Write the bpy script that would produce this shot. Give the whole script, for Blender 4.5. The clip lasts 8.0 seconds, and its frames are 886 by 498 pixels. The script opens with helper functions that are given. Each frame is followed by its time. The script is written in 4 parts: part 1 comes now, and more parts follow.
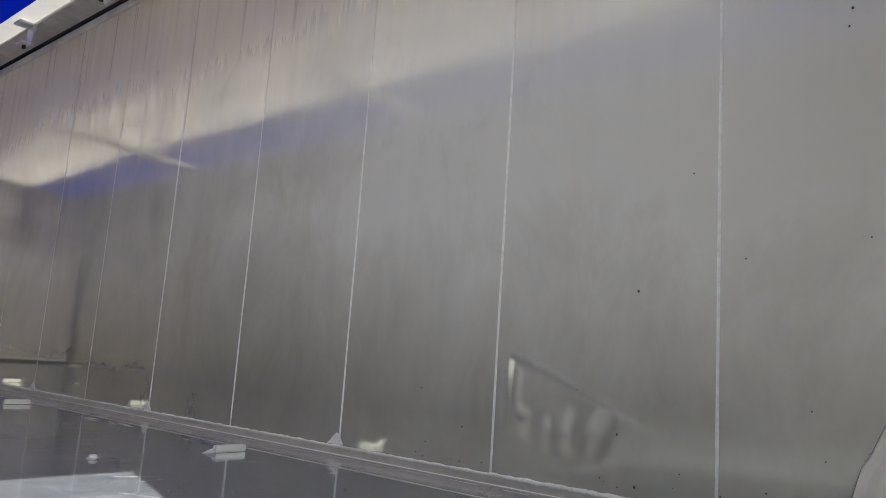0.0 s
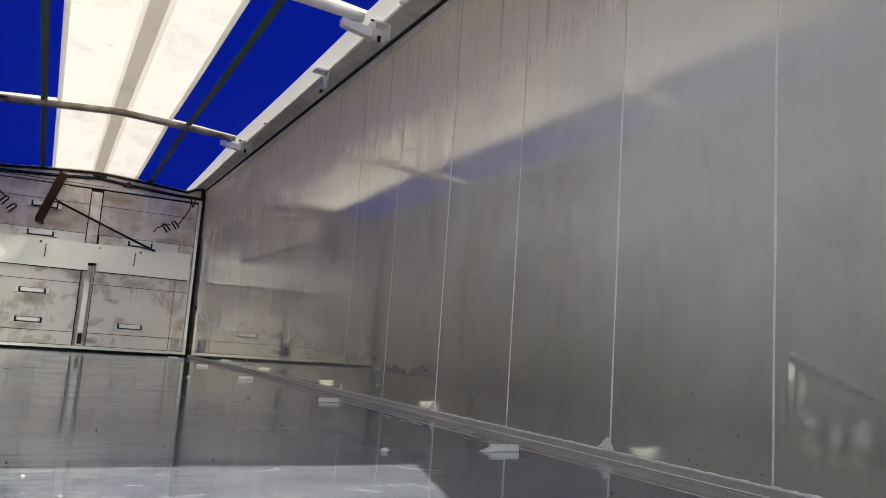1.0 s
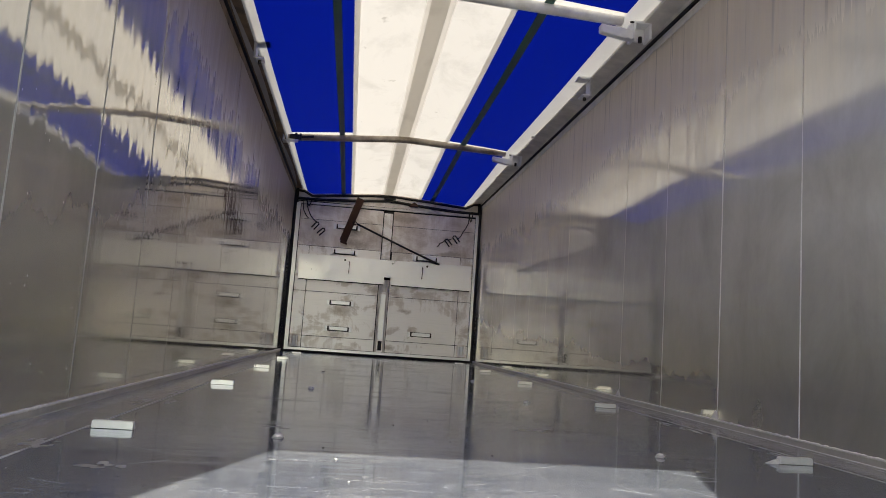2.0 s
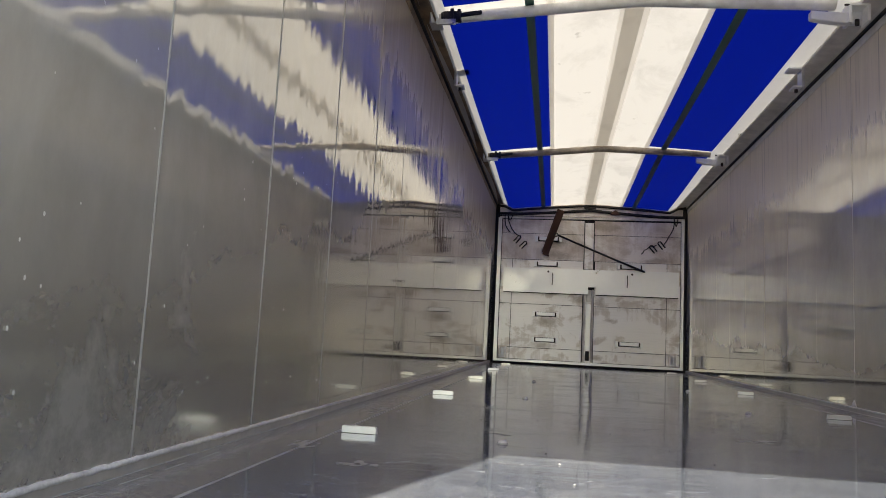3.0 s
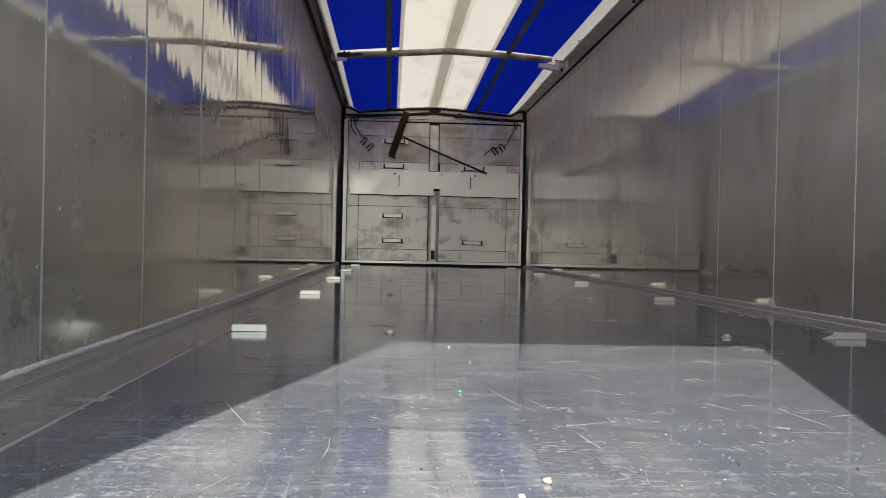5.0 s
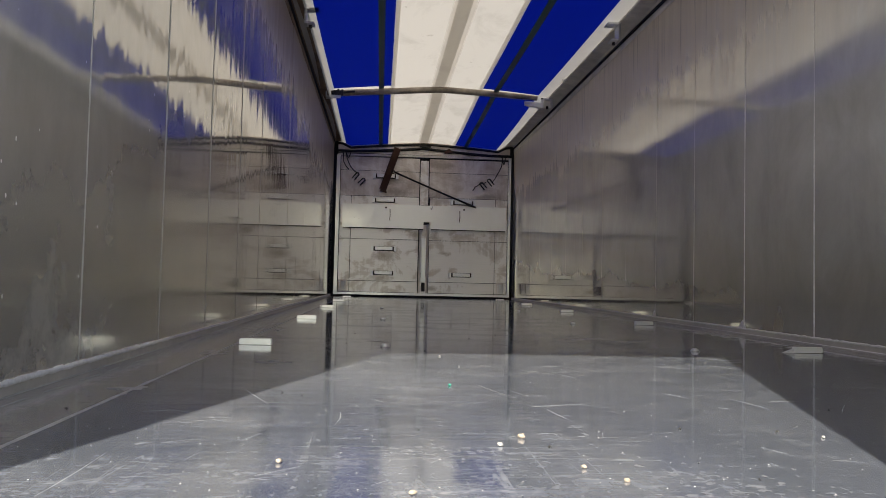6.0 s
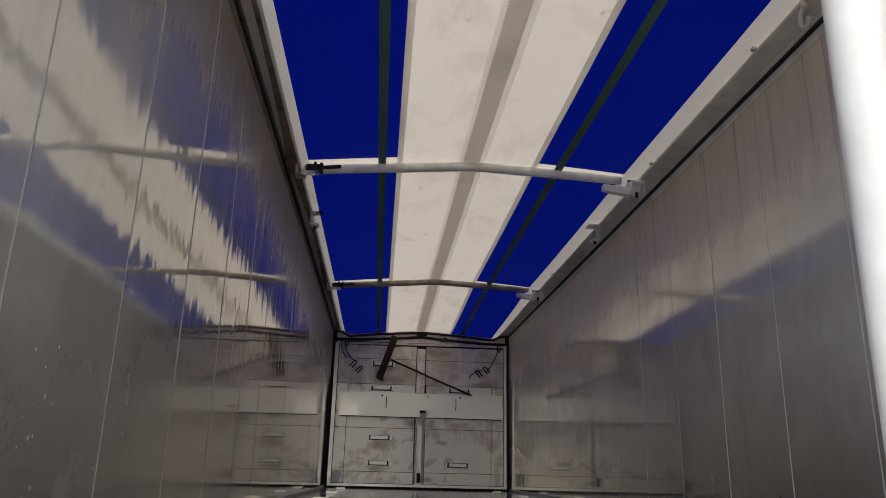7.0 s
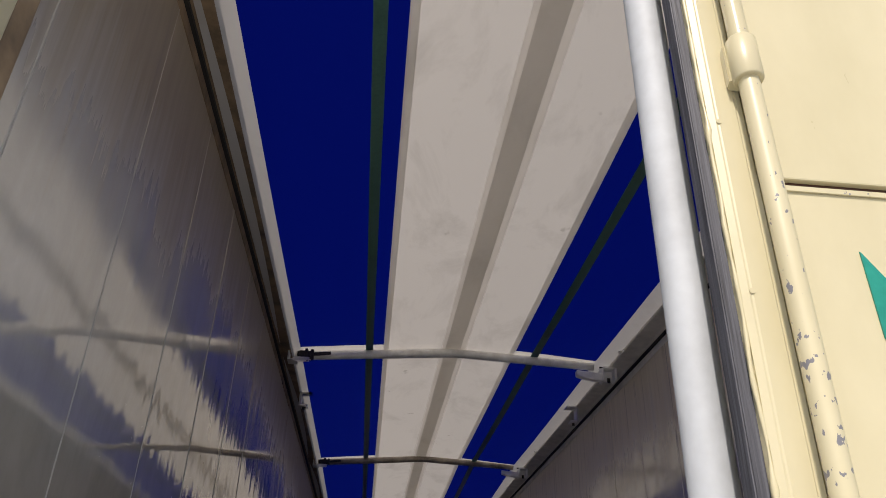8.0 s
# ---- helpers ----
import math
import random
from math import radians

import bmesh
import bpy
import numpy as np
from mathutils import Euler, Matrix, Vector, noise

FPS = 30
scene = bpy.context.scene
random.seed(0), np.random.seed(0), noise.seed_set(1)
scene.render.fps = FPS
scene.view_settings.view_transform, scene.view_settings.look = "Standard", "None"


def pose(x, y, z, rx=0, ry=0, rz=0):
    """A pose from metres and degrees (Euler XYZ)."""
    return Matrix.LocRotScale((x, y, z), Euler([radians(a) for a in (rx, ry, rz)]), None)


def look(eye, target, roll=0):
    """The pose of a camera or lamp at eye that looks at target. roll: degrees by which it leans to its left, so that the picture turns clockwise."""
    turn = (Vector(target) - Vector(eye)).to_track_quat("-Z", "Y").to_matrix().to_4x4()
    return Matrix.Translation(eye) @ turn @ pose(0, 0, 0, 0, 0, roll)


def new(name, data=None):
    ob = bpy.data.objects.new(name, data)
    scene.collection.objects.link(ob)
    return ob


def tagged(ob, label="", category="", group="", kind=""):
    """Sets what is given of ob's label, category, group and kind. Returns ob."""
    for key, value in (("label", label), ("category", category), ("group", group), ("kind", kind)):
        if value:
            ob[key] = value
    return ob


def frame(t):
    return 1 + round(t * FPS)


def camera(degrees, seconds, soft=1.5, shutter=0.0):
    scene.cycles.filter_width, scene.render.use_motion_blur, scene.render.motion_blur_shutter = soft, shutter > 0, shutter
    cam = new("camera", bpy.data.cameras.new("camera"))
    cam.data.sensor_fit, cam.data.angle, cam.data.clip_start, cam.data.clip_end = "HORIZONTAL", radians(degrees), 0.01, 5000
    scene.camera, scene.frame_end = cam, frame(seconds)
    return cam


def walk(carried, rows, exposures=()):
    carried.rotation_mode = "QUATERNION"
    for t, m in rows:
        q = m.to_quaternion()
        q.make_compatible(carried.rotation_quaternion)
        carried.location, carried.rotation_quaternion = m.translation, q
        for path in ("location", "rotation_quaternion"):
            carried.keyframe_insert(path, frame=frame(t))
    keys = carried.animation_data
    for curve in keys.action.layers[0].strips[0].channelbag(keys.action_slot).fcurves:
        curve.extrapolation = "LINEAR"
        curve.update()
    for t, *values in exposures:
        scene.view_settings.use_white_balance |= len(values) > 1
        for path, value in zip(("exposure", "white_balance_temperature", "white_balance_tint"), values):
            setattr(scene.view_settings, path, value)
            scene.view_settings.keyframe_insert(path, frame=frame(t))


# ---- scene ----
cam = camera(61.5, 8.0, soft=0.8)
EXPOSURES = [(0.0, 1.72, 7250, 7), (1.0, 1.52, 7350, 7), (2.0, 1.38, 7450, 8), (4.5, 1.28, 7500, 7), (6.0, 0.88, 7500, 9), (6.5, 1.04, 7500, 10), (7.0, 0.46, 7600, 12), (8.0, -0.04, 7400, 15)]
PATH = [
    (0, (-0.407, -0.198, 0.3), (1.085, 1.098, 0.606), 3.9),
    (0.5, (-0.421, -0.237, 0.297), (0.809, 1.312, 0.592), 4.2),
    (1, (-0.391, -0.259, 0.302), (0.532, 1.495, 0.57), 4.0),
    (1.5, (-0.369, -0.28, 0.293), (0.218, 1.615, 0.546), 3.9),
    (2, (-0.379, -0.323, 0.293), (-0.149, 1.65, 0.531), 4.0),
    (2.2, (-0.385, -0.346, 0.293), (-0.3, 1.638, 0.53), 4.0),
    (3.3, (-0.432, -0.474, 0.297), (-0.77, 1.483, 0.532), 2.7),
    (3.5, (-0.453, -0.488, 0.295), (-0.738, 1.477, 0.531), 2.2),
    (4, (-0.478, -0.502, 0.301), (-0.604, 1.489, 0.45), 1.6),
    (4.5, (-0.511, -0.511, 0.296), (-0.467, 1.489, 0.331), 1.3),
    (4.7, (-0.528, -0.523, 0.287), (-0.425, 1.474, 0.287), 1.3),
    (5.8, (-0.569, -0.691, 0.234), (-0.403, 1.302, 0.219), 1.3),
    (6, (-0.568, -0.756, 0.221), (-0.401, 1.235, 0.309), 1.3),
    (6.5, (-0.56, -0.888, 0.213), (-0.406, 1.05, 0.683), 1.4),
    (7, (-0.548, -0.994, 0.227), (-0.397, 0.916, 0.801), 1.4),
    (7.5, (-0.535, -1.185, 0.24), (-0.389, 0.633, 1.061), 1.4),
    (8, (-0.525, -1.387, 0.248), (-0.377, 0.354, 1.221), 1.6),
]
walk(cam, [(t, look(eye, target, roll)) for t, eye, target, roll in PATH], EXPOSURES)

# ---- world, sun ----
world = bpy.data.worlds.new("world")
scene.world = world
world.use_nodes = True
wnt = world.node_tree
sky = wnt.nodes.new("ShaderNodeTexSky")
sky.sky_type, sky.sun_disc = "NISHITA", False
sky.sun_elevation, sky.sun_rotation = radians(45), radians(198)
wnt.links.new(sky.outputs[0], wnt.nodes["Background"].inputs[0])
wnt.nodes["Background"].inputs[1].default_value = 0.15
sun = new("sun", bpy.data.lights.new("sun", "SUN"))
sun.data.energy, sun.data.angle, sun.data.color = 3.7, radians(0.5), (1.0, 0.98, 0.955)
sun.matrix_world = look((0, 0, 0), (0.302 * 0.7, 0.952 * 0.7, -0.71))


# ---- materials ----
class Mat:
    """A node material with a few short ways to add nodes."""

    def __init__(self, name, rough=0.5, metal=0.0, color=(0.5, 0.5, 0.5)):
        self.m = bpy.data.materials.new(name)
        self.m.use_nodes = True
        self.t = self.m.node_tree
        self.b = self.t.nodes["Principled BSDF"]
        self.b.inputs["Base Color"].default_value = (*color, 1)
        self.b.inputs["Roughness"].default_value = rough
        self.b.inputs["Metallic"].default_value = metal
        self.geo = None

    def node(self, kind):
        return self.t.nodes.new(kind)

    def link(self, a, b):
        self.t.links.new(a, b)

    def place(self, scale=(1, 1, 1), turn=0.0, local=False):
        mp = self.node("ShaderNodeMapping")
        mp.inputs["Scale"].default_value = scale
        mp.inputs["Rotation"].default_value = (0, 0, turn)
        if local:
            tc = self.node("ShaderNodeTexCoord")
            self.link(tc.outputs["Object"], mp.inputs["Vector"])
        else:
            if self.geo is None:
                self.geo = self.node("ShaderNodeNewGeometry")
            self.link(self.geo.outputs["Position"], mp.inputs["Vector"])
        return mp.outputs[0]

    def noise(self, scale=(1, 1, 1), detail=4, rough=0.55, turn=0.0, local=False, twist=0.0):
        n = self.node("ShaderNodeTexNoise")
        n.inputs["Scale"].default_value = 1.0
        n.inputs["Detail"].default_value = detail
        n.inputs["Roughness"].default_value = rough
        n.inputs["Distortion"].default_value = twist
        self.link(self.place(scale, turn, local), n.inputs["Vector"])
        return n.outputs["Fac"]

    def ramp(self, fac, stops):
        r = self.node("ShaderNodeValToRGB")
        while len(r.color_ramp.elements) < len(stops):
            r.color_ramp.elements.new(0.5)
        for e, (p, c) in zip(r.color_ramp.elements, stops):
            e.position = p
            e.color = (*c, 1) if isinstance(c, tuple) else (c, c, c, 1)
        self.link(fac, r.inputs[0])
        return r.outputs[0]

    def mix(self, fac, a, b, mode="MIX"):
        n = self.node("ShaderNodeMix")
        n.data_type, n.blend_type = "RGBA", mode
        for k, v in ((0, fac), (6, a), (7, b)):
            sock = n.inputs[k]
            if isinstance(v, (int, float)):
                sock.default_value = v if k == 0 else (v, v, v, 1)
            elif isinstance(v, tuple):
                sock.default_value = (*v, 1)
            else:
                self.link(v, sock)
        return n.outputs[2]

    def math(self, op, a, b=0.0):
        n = self.node("ShaderNodeMath")
        n.operation = op
        for sock, v in zip(n.inputs, (a, b)):
            if isinstance(v, (int, float)):
                sock.default_value = v
            else:
                self.link(v, sock)
        return n.outputs[0]

    def set(self, key, value):
        self.link(value, self.b.inputs[key])
        return self

    def bump(self, height, strength, distance, below=None):
        n = self.node("ShaderNodeBump")
        n.inputs["Strength"].default_value = strength
        n.inputs["Distance"].default_value = distance
        self.link(height, n.inputs["Height"])
        if below is not None:
            self.link(below, n.inputs["Normal"])
        return n.outputs[0]


def wall_metal():
    """Rolled aluminium sheet, mirror-like under a patchy veil of dust, brown with run-down dirt along the top; wall
    brightness is painted into both.
    """
    m = Mat("wall_aluminium", 0.06, 0.8)
    split = m.node("ShaderNodeSeparateXYZ")
    m.link(m.place(), split.inputs[0])
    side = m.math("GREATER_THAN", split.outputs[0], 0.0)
    along = m.math("MULTIPLY", split.outputs[1], 0.1)
    streak = m.noise((1, 14, 0.6), 5, 0.6)
    fine = m.noise((1, 34, 0.9), 4, 0.62)
    cloud = m.noise((1, 1.6, 1.3), 5, 0.6, twist=0.6)
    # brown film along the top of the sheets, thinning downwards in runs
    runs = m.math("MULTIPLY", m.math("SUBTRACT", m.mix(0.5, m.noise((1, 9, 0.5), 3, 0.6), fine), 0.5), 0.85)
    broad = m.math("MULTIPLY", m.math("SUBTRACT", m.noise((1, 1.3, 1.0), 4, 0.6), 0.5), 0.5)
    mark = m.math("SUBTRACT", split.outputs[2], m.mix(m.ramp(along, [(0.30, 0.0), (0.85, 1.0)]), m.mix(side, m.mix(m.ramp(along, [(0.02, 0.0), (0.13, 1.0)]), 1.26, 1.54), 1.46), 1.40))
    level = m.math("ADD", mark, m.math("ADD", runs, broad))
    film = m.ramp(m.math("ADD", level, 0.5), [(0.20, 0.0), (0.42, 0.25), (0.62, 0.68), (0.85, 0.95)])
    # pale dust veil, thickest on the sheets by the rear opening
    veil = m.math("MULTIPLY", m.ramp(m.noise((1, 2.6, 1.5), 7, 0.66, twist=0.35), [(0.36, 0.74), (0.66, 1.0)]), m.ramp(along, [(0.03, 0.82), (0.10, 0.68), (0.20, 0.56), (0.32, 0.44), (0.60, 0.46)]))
    # weights by side and height also paint the walls' lighter and darker parts
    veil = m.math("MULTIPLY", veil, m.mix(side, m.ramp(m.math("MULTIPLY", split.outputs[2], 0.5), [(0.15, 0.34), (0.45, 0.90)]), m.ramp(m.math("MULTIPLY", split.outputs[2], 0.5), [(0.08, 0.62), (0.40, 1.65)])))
    # mud spray thrown up from the floor, blotchy, by the rear opening
    spray = m.math("MULTIPLY", m.ramp(m.noise((1, 3.2, 3.4), 8, 0.72, twist=0.3), [(0.38, 0.25), (0.62, 0.85)]), m.math("MULTIPLY", m.ramp(m.math("MULTIPLY", split.outputs[2], 0.5), [(0.24, 1.0), (0.48, 0.0)]), m.ramp(along, [(0.12, 0.42), (0.30, 0.0)])))
    veil = m.math("MINIMUM", m.math("MAXIMUM", veil, spray), 0.9)
    grime = m.ramp(m.math("MULTIPLY", streak, cloud), [(0.22, 0.0), (0.46, 0.20)])
    metal = m.ramp(m.mix(0.5, streak, cloud), [(0.3, (0.65, 0.628, 0.55)), (0.7, (0.73, 0.708, 0.625))])
    grain = m.noise((1, 20, 1.6), 5, 0.65)
    # film painted paler on the right, for the bright tarpaulin reflected there
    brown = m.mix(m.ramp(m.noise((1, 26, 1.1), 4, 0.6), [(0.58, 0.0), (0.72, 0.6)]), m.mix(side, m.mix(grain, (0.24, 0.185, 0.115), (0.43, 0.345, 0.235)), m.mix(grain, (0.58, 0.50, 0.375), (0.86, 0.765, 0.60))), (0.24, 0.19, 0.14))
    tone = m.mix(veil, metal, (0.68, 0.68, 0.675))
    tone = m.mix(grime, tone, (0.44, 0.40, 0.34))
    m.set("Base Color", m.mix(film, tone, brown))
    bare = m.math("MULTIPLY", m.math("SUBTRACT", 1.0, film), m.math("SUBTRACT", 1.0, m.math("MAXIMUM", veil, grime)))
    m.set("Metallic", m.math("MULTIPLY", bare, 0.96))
    polish = m.mix(m.ramp(along, [(0.03, 1.0), (0.15, 0.45), (0.35, 0.0)]), m.ramp(cloud, [(0.3, 0.030), (0.7, 0.065)]), m.mix(side, m.ramp(cloud, [(0.3, 0.035), (0.7, 0.07)]), m.ramp(cloud, [(0.3, 0.11), (0.7, 0.18)])))
    # loads have scuffed the lower half of the rear sheets
    scuffed = m.math("MULTIPLY", m.ramp(m.math("ADD", m.math("MULTIPLY", split.outputs[2], 0.5), m.math("MULTIPLY", m.math("SUBTRACT", cloud, 0.5), 0.15)), [(0.18, 1.0), (0.38, 0.0)]), m.ramp(along, [(0.14, 1.0), (0.32, 0.0)]))
    polish = m.mix(scuffed, polish, m.mix(side, 0.15, 0.13))
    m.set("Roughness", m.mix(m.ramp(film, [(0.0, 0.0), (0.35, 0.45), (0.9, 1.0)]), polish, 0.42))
    m.b.inputs["Specular IOR Level"].default_value = 0.4
    m.b.inputs["Specular Tint"].default_value = (1.0, 0.97, 0.92, 1)
    wavy = m.bump(m.noise((0.3, 2.2, 0.6), 2, 0.5), 0.07, 0.004)
    jag = m.bump(m.noise((1, 13, 0.4), 1.5, 0.5), 0.62, 0.0024, wavy)
    # the sheets buckle more towards the top rail
    buckle = m.math("MULTIPLY", m.ramp(m.math("MULTIPLY", split.outputs[2], 0.5), [(0.20, 0.06), (0.42, 0.55)]), m.math("MULTIPLY", m.ramp(along, [(0.35, 1.0), (0.70, 0.5)]), m.mix(side, 1.0, 0.38)))
    m.link(buckle, jag.node.inputs["Strength"])
    m.set("Normal", m.bump(m.noise((1, 330, 14), 2), 0.03, 0.0005, jag))
    return m.m


def floor_metal(name="floor_aluminium", dust=0.0):
    """Worn, faintly rippled aluminium floor plate, polished by loads."""
    m = Mat(name, 0.1, 0.1)
    m.b.inputs["IOR"].default_value = 2.1
    cloud = m.noise((2.2, 1.1, 1), 6, 0.62, twist=0.8)
    drag = m.noise((5, 46, 1), 5, 0.65)
    scuff = m.noise((34, 11, 1), 6, 0.7, twist=0.4)
    smear = m.ramp(m.noise((1.6, 6.5, 1), 5, 0.6, twist=0.5), [(0.56, 0.0), (0.62, 0.35), (0.70, 0.15)])
    tone = m.ramp(cloud, [(0.3, (0.148, 0.175, 0.222)), (0.55, (0.190, 0.219, 0.272)), (0.75, (0.236, 0.268, 0.324))])
    worn = m.ramp(m.math("MULTIPLY", drag, scuff), [(0.25, 0.0), (0.38, 0.7)])
    base = m.mix(smear, m.mix(worn, tone, (0.25, 0.282, 0.338)), (0.28, 0.308, 0.36))
    # fine crossing scratches, cross-wise saw lines and the rims of dried puddles
    mask = m.ramp(m.noise((2.5, 2.5, 1), 4, 0.6), [(0.50, 0.0), (0.70, 1.0)])
    lines = None
    for scale, turn in (((1.6, 20, 1), 0.8), ((2.0, 24, 1), -0.9), ((22, 1.3, 1), 0.15)):
        hair = m.ramp(m.noise(scale, 2, 0.45, turn), [(0.491, 0.0), (0.4995, 0.75), (0.508, 0.0)])
        lines = hair if lines is None else m.math("MAXIMUM", lines, hair)
    hairs = m.math("MULTIPLY", lines, mask)
    rim = m.ramp(m.noise((2.6, 3.4, 1), 5, 0.6, twist=0.3), [(0.55, 0.0), (0.60, 0.16), (0.65, 0.06), (0.72, 0.12)])
    base = m.mix(rim, base, (0.46, 0.49, 0.54))
    speck = m.math("MAXIMUM", m.ramp(m.noise((80, 64, 1), 2, 0.4), [(0.665, 0.0), (0.70, 0.7)]), m.ramp(m.noise((190, 130, 1), 3, 0.5), [(0.62, 0.0), (0.68, 0.6)]))
    scour = m.math("MULTIPLY", m.ramp(m.noise((5, 8, 1), 4, 0.6), [(0.50, 0.0), (0.66, 1.0)]), m.ramp(m.noise((60, 110, 1), 4, 0.65), [(0.53, 0.0), (0.60, 0.9)]))
    base = m.mix(scour, base, (0.54, 0.57, 0.62))
    base = m.mix(speck, base, (0.46, 0.49, 0.53))
    if dust:
        base = m.mix(m.ramp(cloud, [(0.3, dust * 0.7), (0.7, dust)]), base, (0.48, 0.46, 0.43))
    m.set("Base Color", m.mix(hairs, base, (0.64, 0.68, 0.72)))
    gloss = m.ramp(m.mix(0.45, cloud, scuff), [(0.3, 0.045), (0.55, 0.09), (0.75, 0.17)])
    m.set("Roughness", m.mix(rim, m.mix(smear, gloss, 0.3), 0.4) if not dust else m.mix(0.5, gloss, 0.22))
    m.set("Metallic", m.ramp(worn, [(0.0, 0.42), (0.6, 0.26)]))
    swell = m.bump(m.noise((0.5, 3.6, 1), 2, 0.5), 0.15, 0.005)
    ripple = m.bump(m.noise((3.0, 15, 1), 3, 0.5, twist=0.5), 0.42, 0.0018, swell)
    m.set("Normal", m.bump(drag, 0.03, 0.0008, ripple))
    return m.m


def bare_metal(name, tone, rough, metal=0.9, grain=40, spread=0.12, bump=0.15):
    m = Mat(name, rough, metal)
    a, b = m.noise((grain, grain, grain), 5, 0.6), m.noise((5, 5, 5), 4)
    f = m.mix(0.5, a, b)
    m.set("Base Color", m.ramp(f, [(0.3, tuple(c * (1 - spread * 1.6) for c in tone)), (0.7, tuple(min(1, c * (1 + spread)) for c in tone))]))
    m.set("Roughness", m.ramp(f, [(0.3, max(0.04, rough - 0.1)), (0.7, min(1, rough + 0.15))]))
    m.set("Normal", m.bump(a, bump, 0.001))
    return m.m


def dirty_board(name, light, dirt, amount, rough=0.45, metal=0.35, stains=()):
    """Pale coated plate with brown grime and scrapes."""
    m = Mat(name, rough, metal)
    cloud = m.noise((2.4, 2.4, 3.2), 6, 0.65, twist=0.7)
    run = m.noise((22, 22, 1.6), 5, 0.6)
    scrape = m.noise((4, 4, 60), 5, 0.7)
    f = m.ramp(m.mix(0.18, cloud, run), [(0.47 - amount, 0.0), (0.56, 0.4), (0.70, 0.85)])
    tone = m.mix(m.ramp(scrape, [(0.50, 0.0), (0.80, 0.4)]), light, tuple(c * 0.8 for c in light))
    col = m.mix(f, tone, dirt)
    for x, z, wide, high in stains:
        shift = m.node("ShaderNodeMapping")
        shift.inputs["Scale"].default_value = (1 / wide, 0.0, 1 / high)
        shift.inputs["Location"].default_value = (-x / wide, 0.0, -z / high)
        m.link(m.geo.outputs["Position"], shift.inputs["Vector"])
        far = m.node("ShaderNodeVectorMath")
        far.operation = "LENGTH"
        m.link(shift.outputs[0], far.inputs[0])
        spot = m.math("SUBTRACT", m.math("MULTIPLY", m.noise((9, 9, 12), 5, 0.7), 1.9), m.math("MULTIPLY", far.outputs["Value"], 0.9))
        col = m.mix(m.ramp(spot, [(0.1, 0.0), (0.7, 0.55)]), col, (0.30, 0.235, 0.17))
    m.set("Base Color", col)
    m.set("Roughness", m.ramp(cloud, [(0.3, rough - 0.03), (0.7, rough + 0.06)]))
    m.set("Normal", m.bump(m.mix(0.5, run, scrape), 0.2, 0.001))
    return m.m


def cloth(name, tone, through_tone, share, soil=0.0, spec=0.15):
    """Coated tarpaulin cloth that lets daylight through."""
    m = Mat(name, 0.45, 0.0)
    m.b.inputs["Specular IOR Level"].default_value = spec
    spots = m.noise((3, 1.4, 3), 6, 0.65, twist=0.5)
    weave = m.noise((240, 240, 240), 2)
    soilf = m.ramp(spots, [(0.5, 0.0), (0.78, soil)])
    if soil > 0.35:
        soilf = m.math("MAXIMUM", soilf, m.ramp(m.noise((8, 5, 8), 3, 0.5), [(0.71, 0.0), (0.76, 0.55)]))
    col = m.mix(soilf, tone, (0.30, 0.24, 0.16))
    m.set("Base Color", col)
    m.set("Normal", m.bump(weave, 0.08, 0.0006, m.bump(m.noise((2.2, 1.0, 1), 3), 0.3, 0.012)))
    tr = m.node("ShaderNodeBsdfTranslucent")
    m.link(m.mix(soilf, through_tone, tuple(c * 0.55 for c in through_tone)), tr.inputs[0])
    mx = m.node("ShaderNodeMixShader")
    mx.inputs[0].default_value = share
    m.link(m.b.outputs[0], mx.inputs[1])
    m.link(tr.outputs[0], mx.inputs[2])
    m.link(mx.outputs[0], m.t.nodes["Material Output"].inputs[0])
    return m.m


def cream_paint(chips):
    """Cream coach paint, chalky, with chips down to grey metal."""
    m = Mat("cream_paint_chipped" if chips else "cream_paint", 0.35, 0.0)
    cloud = m.noise((6, 6, 3), 5, 0.6)
    tone = m.ramp(cloud, [(0.3, (0.55, 0.50, 0.325)), (0.7, (0.61, 0.56, 0.38))])
    if chips:
        # the rod has lost most paint where the hand takes it
        split = m.node("ShaderNodeSeparateXYZ")
        m.link(m.place(), split.inputs[0])
        worn = m.ramp(m.math("MULTIPLY", split.outputs[2], 0.5), [(0.10, 0.02), (0.20, 0.062), (0.30, 0.05), (0.42, 0.0)])
        spot = m.math("ADD", m.noise((75, 75, 55), 3, 0.5), worn)
        tone = m.mix(m.ramp(spot, [(0.655, 0.0), (0.665, 1.0)]), tone, (0.19, 0.19, 0.21))
    m.set("Base Color", tone)
    m.set("Roughness", m.ramp(cloud, [(0.3, 0.25), (0.7, 0.45)]))
    m.set("Normal", m.bump(m.noise((90, 90, 90), 3), 0.05, 0.001))
    return m.m


def plain(name, tone, rough, metal=0.0, grain=60):
    return bare_metal(name, tone, rough, metal, grain, 0.18, 0.25)


def ground_mat():
    m = Mat("yard_concrete", 0.9, 0.0)
    f = m.mix(0.5, m.noise((1.2, 1.2, 1.2), 6, 0.6), m.noise((60, 60, 60), 4))
    m.set("Base Color", m.ramp(f, [(0.3, (0.48, 0.465, 0.44)), (0.7, (0.62, 0.605, 0.575))]))
    m.set("Normal", m.bump(f, 0.4, 0.01))
    return m.m


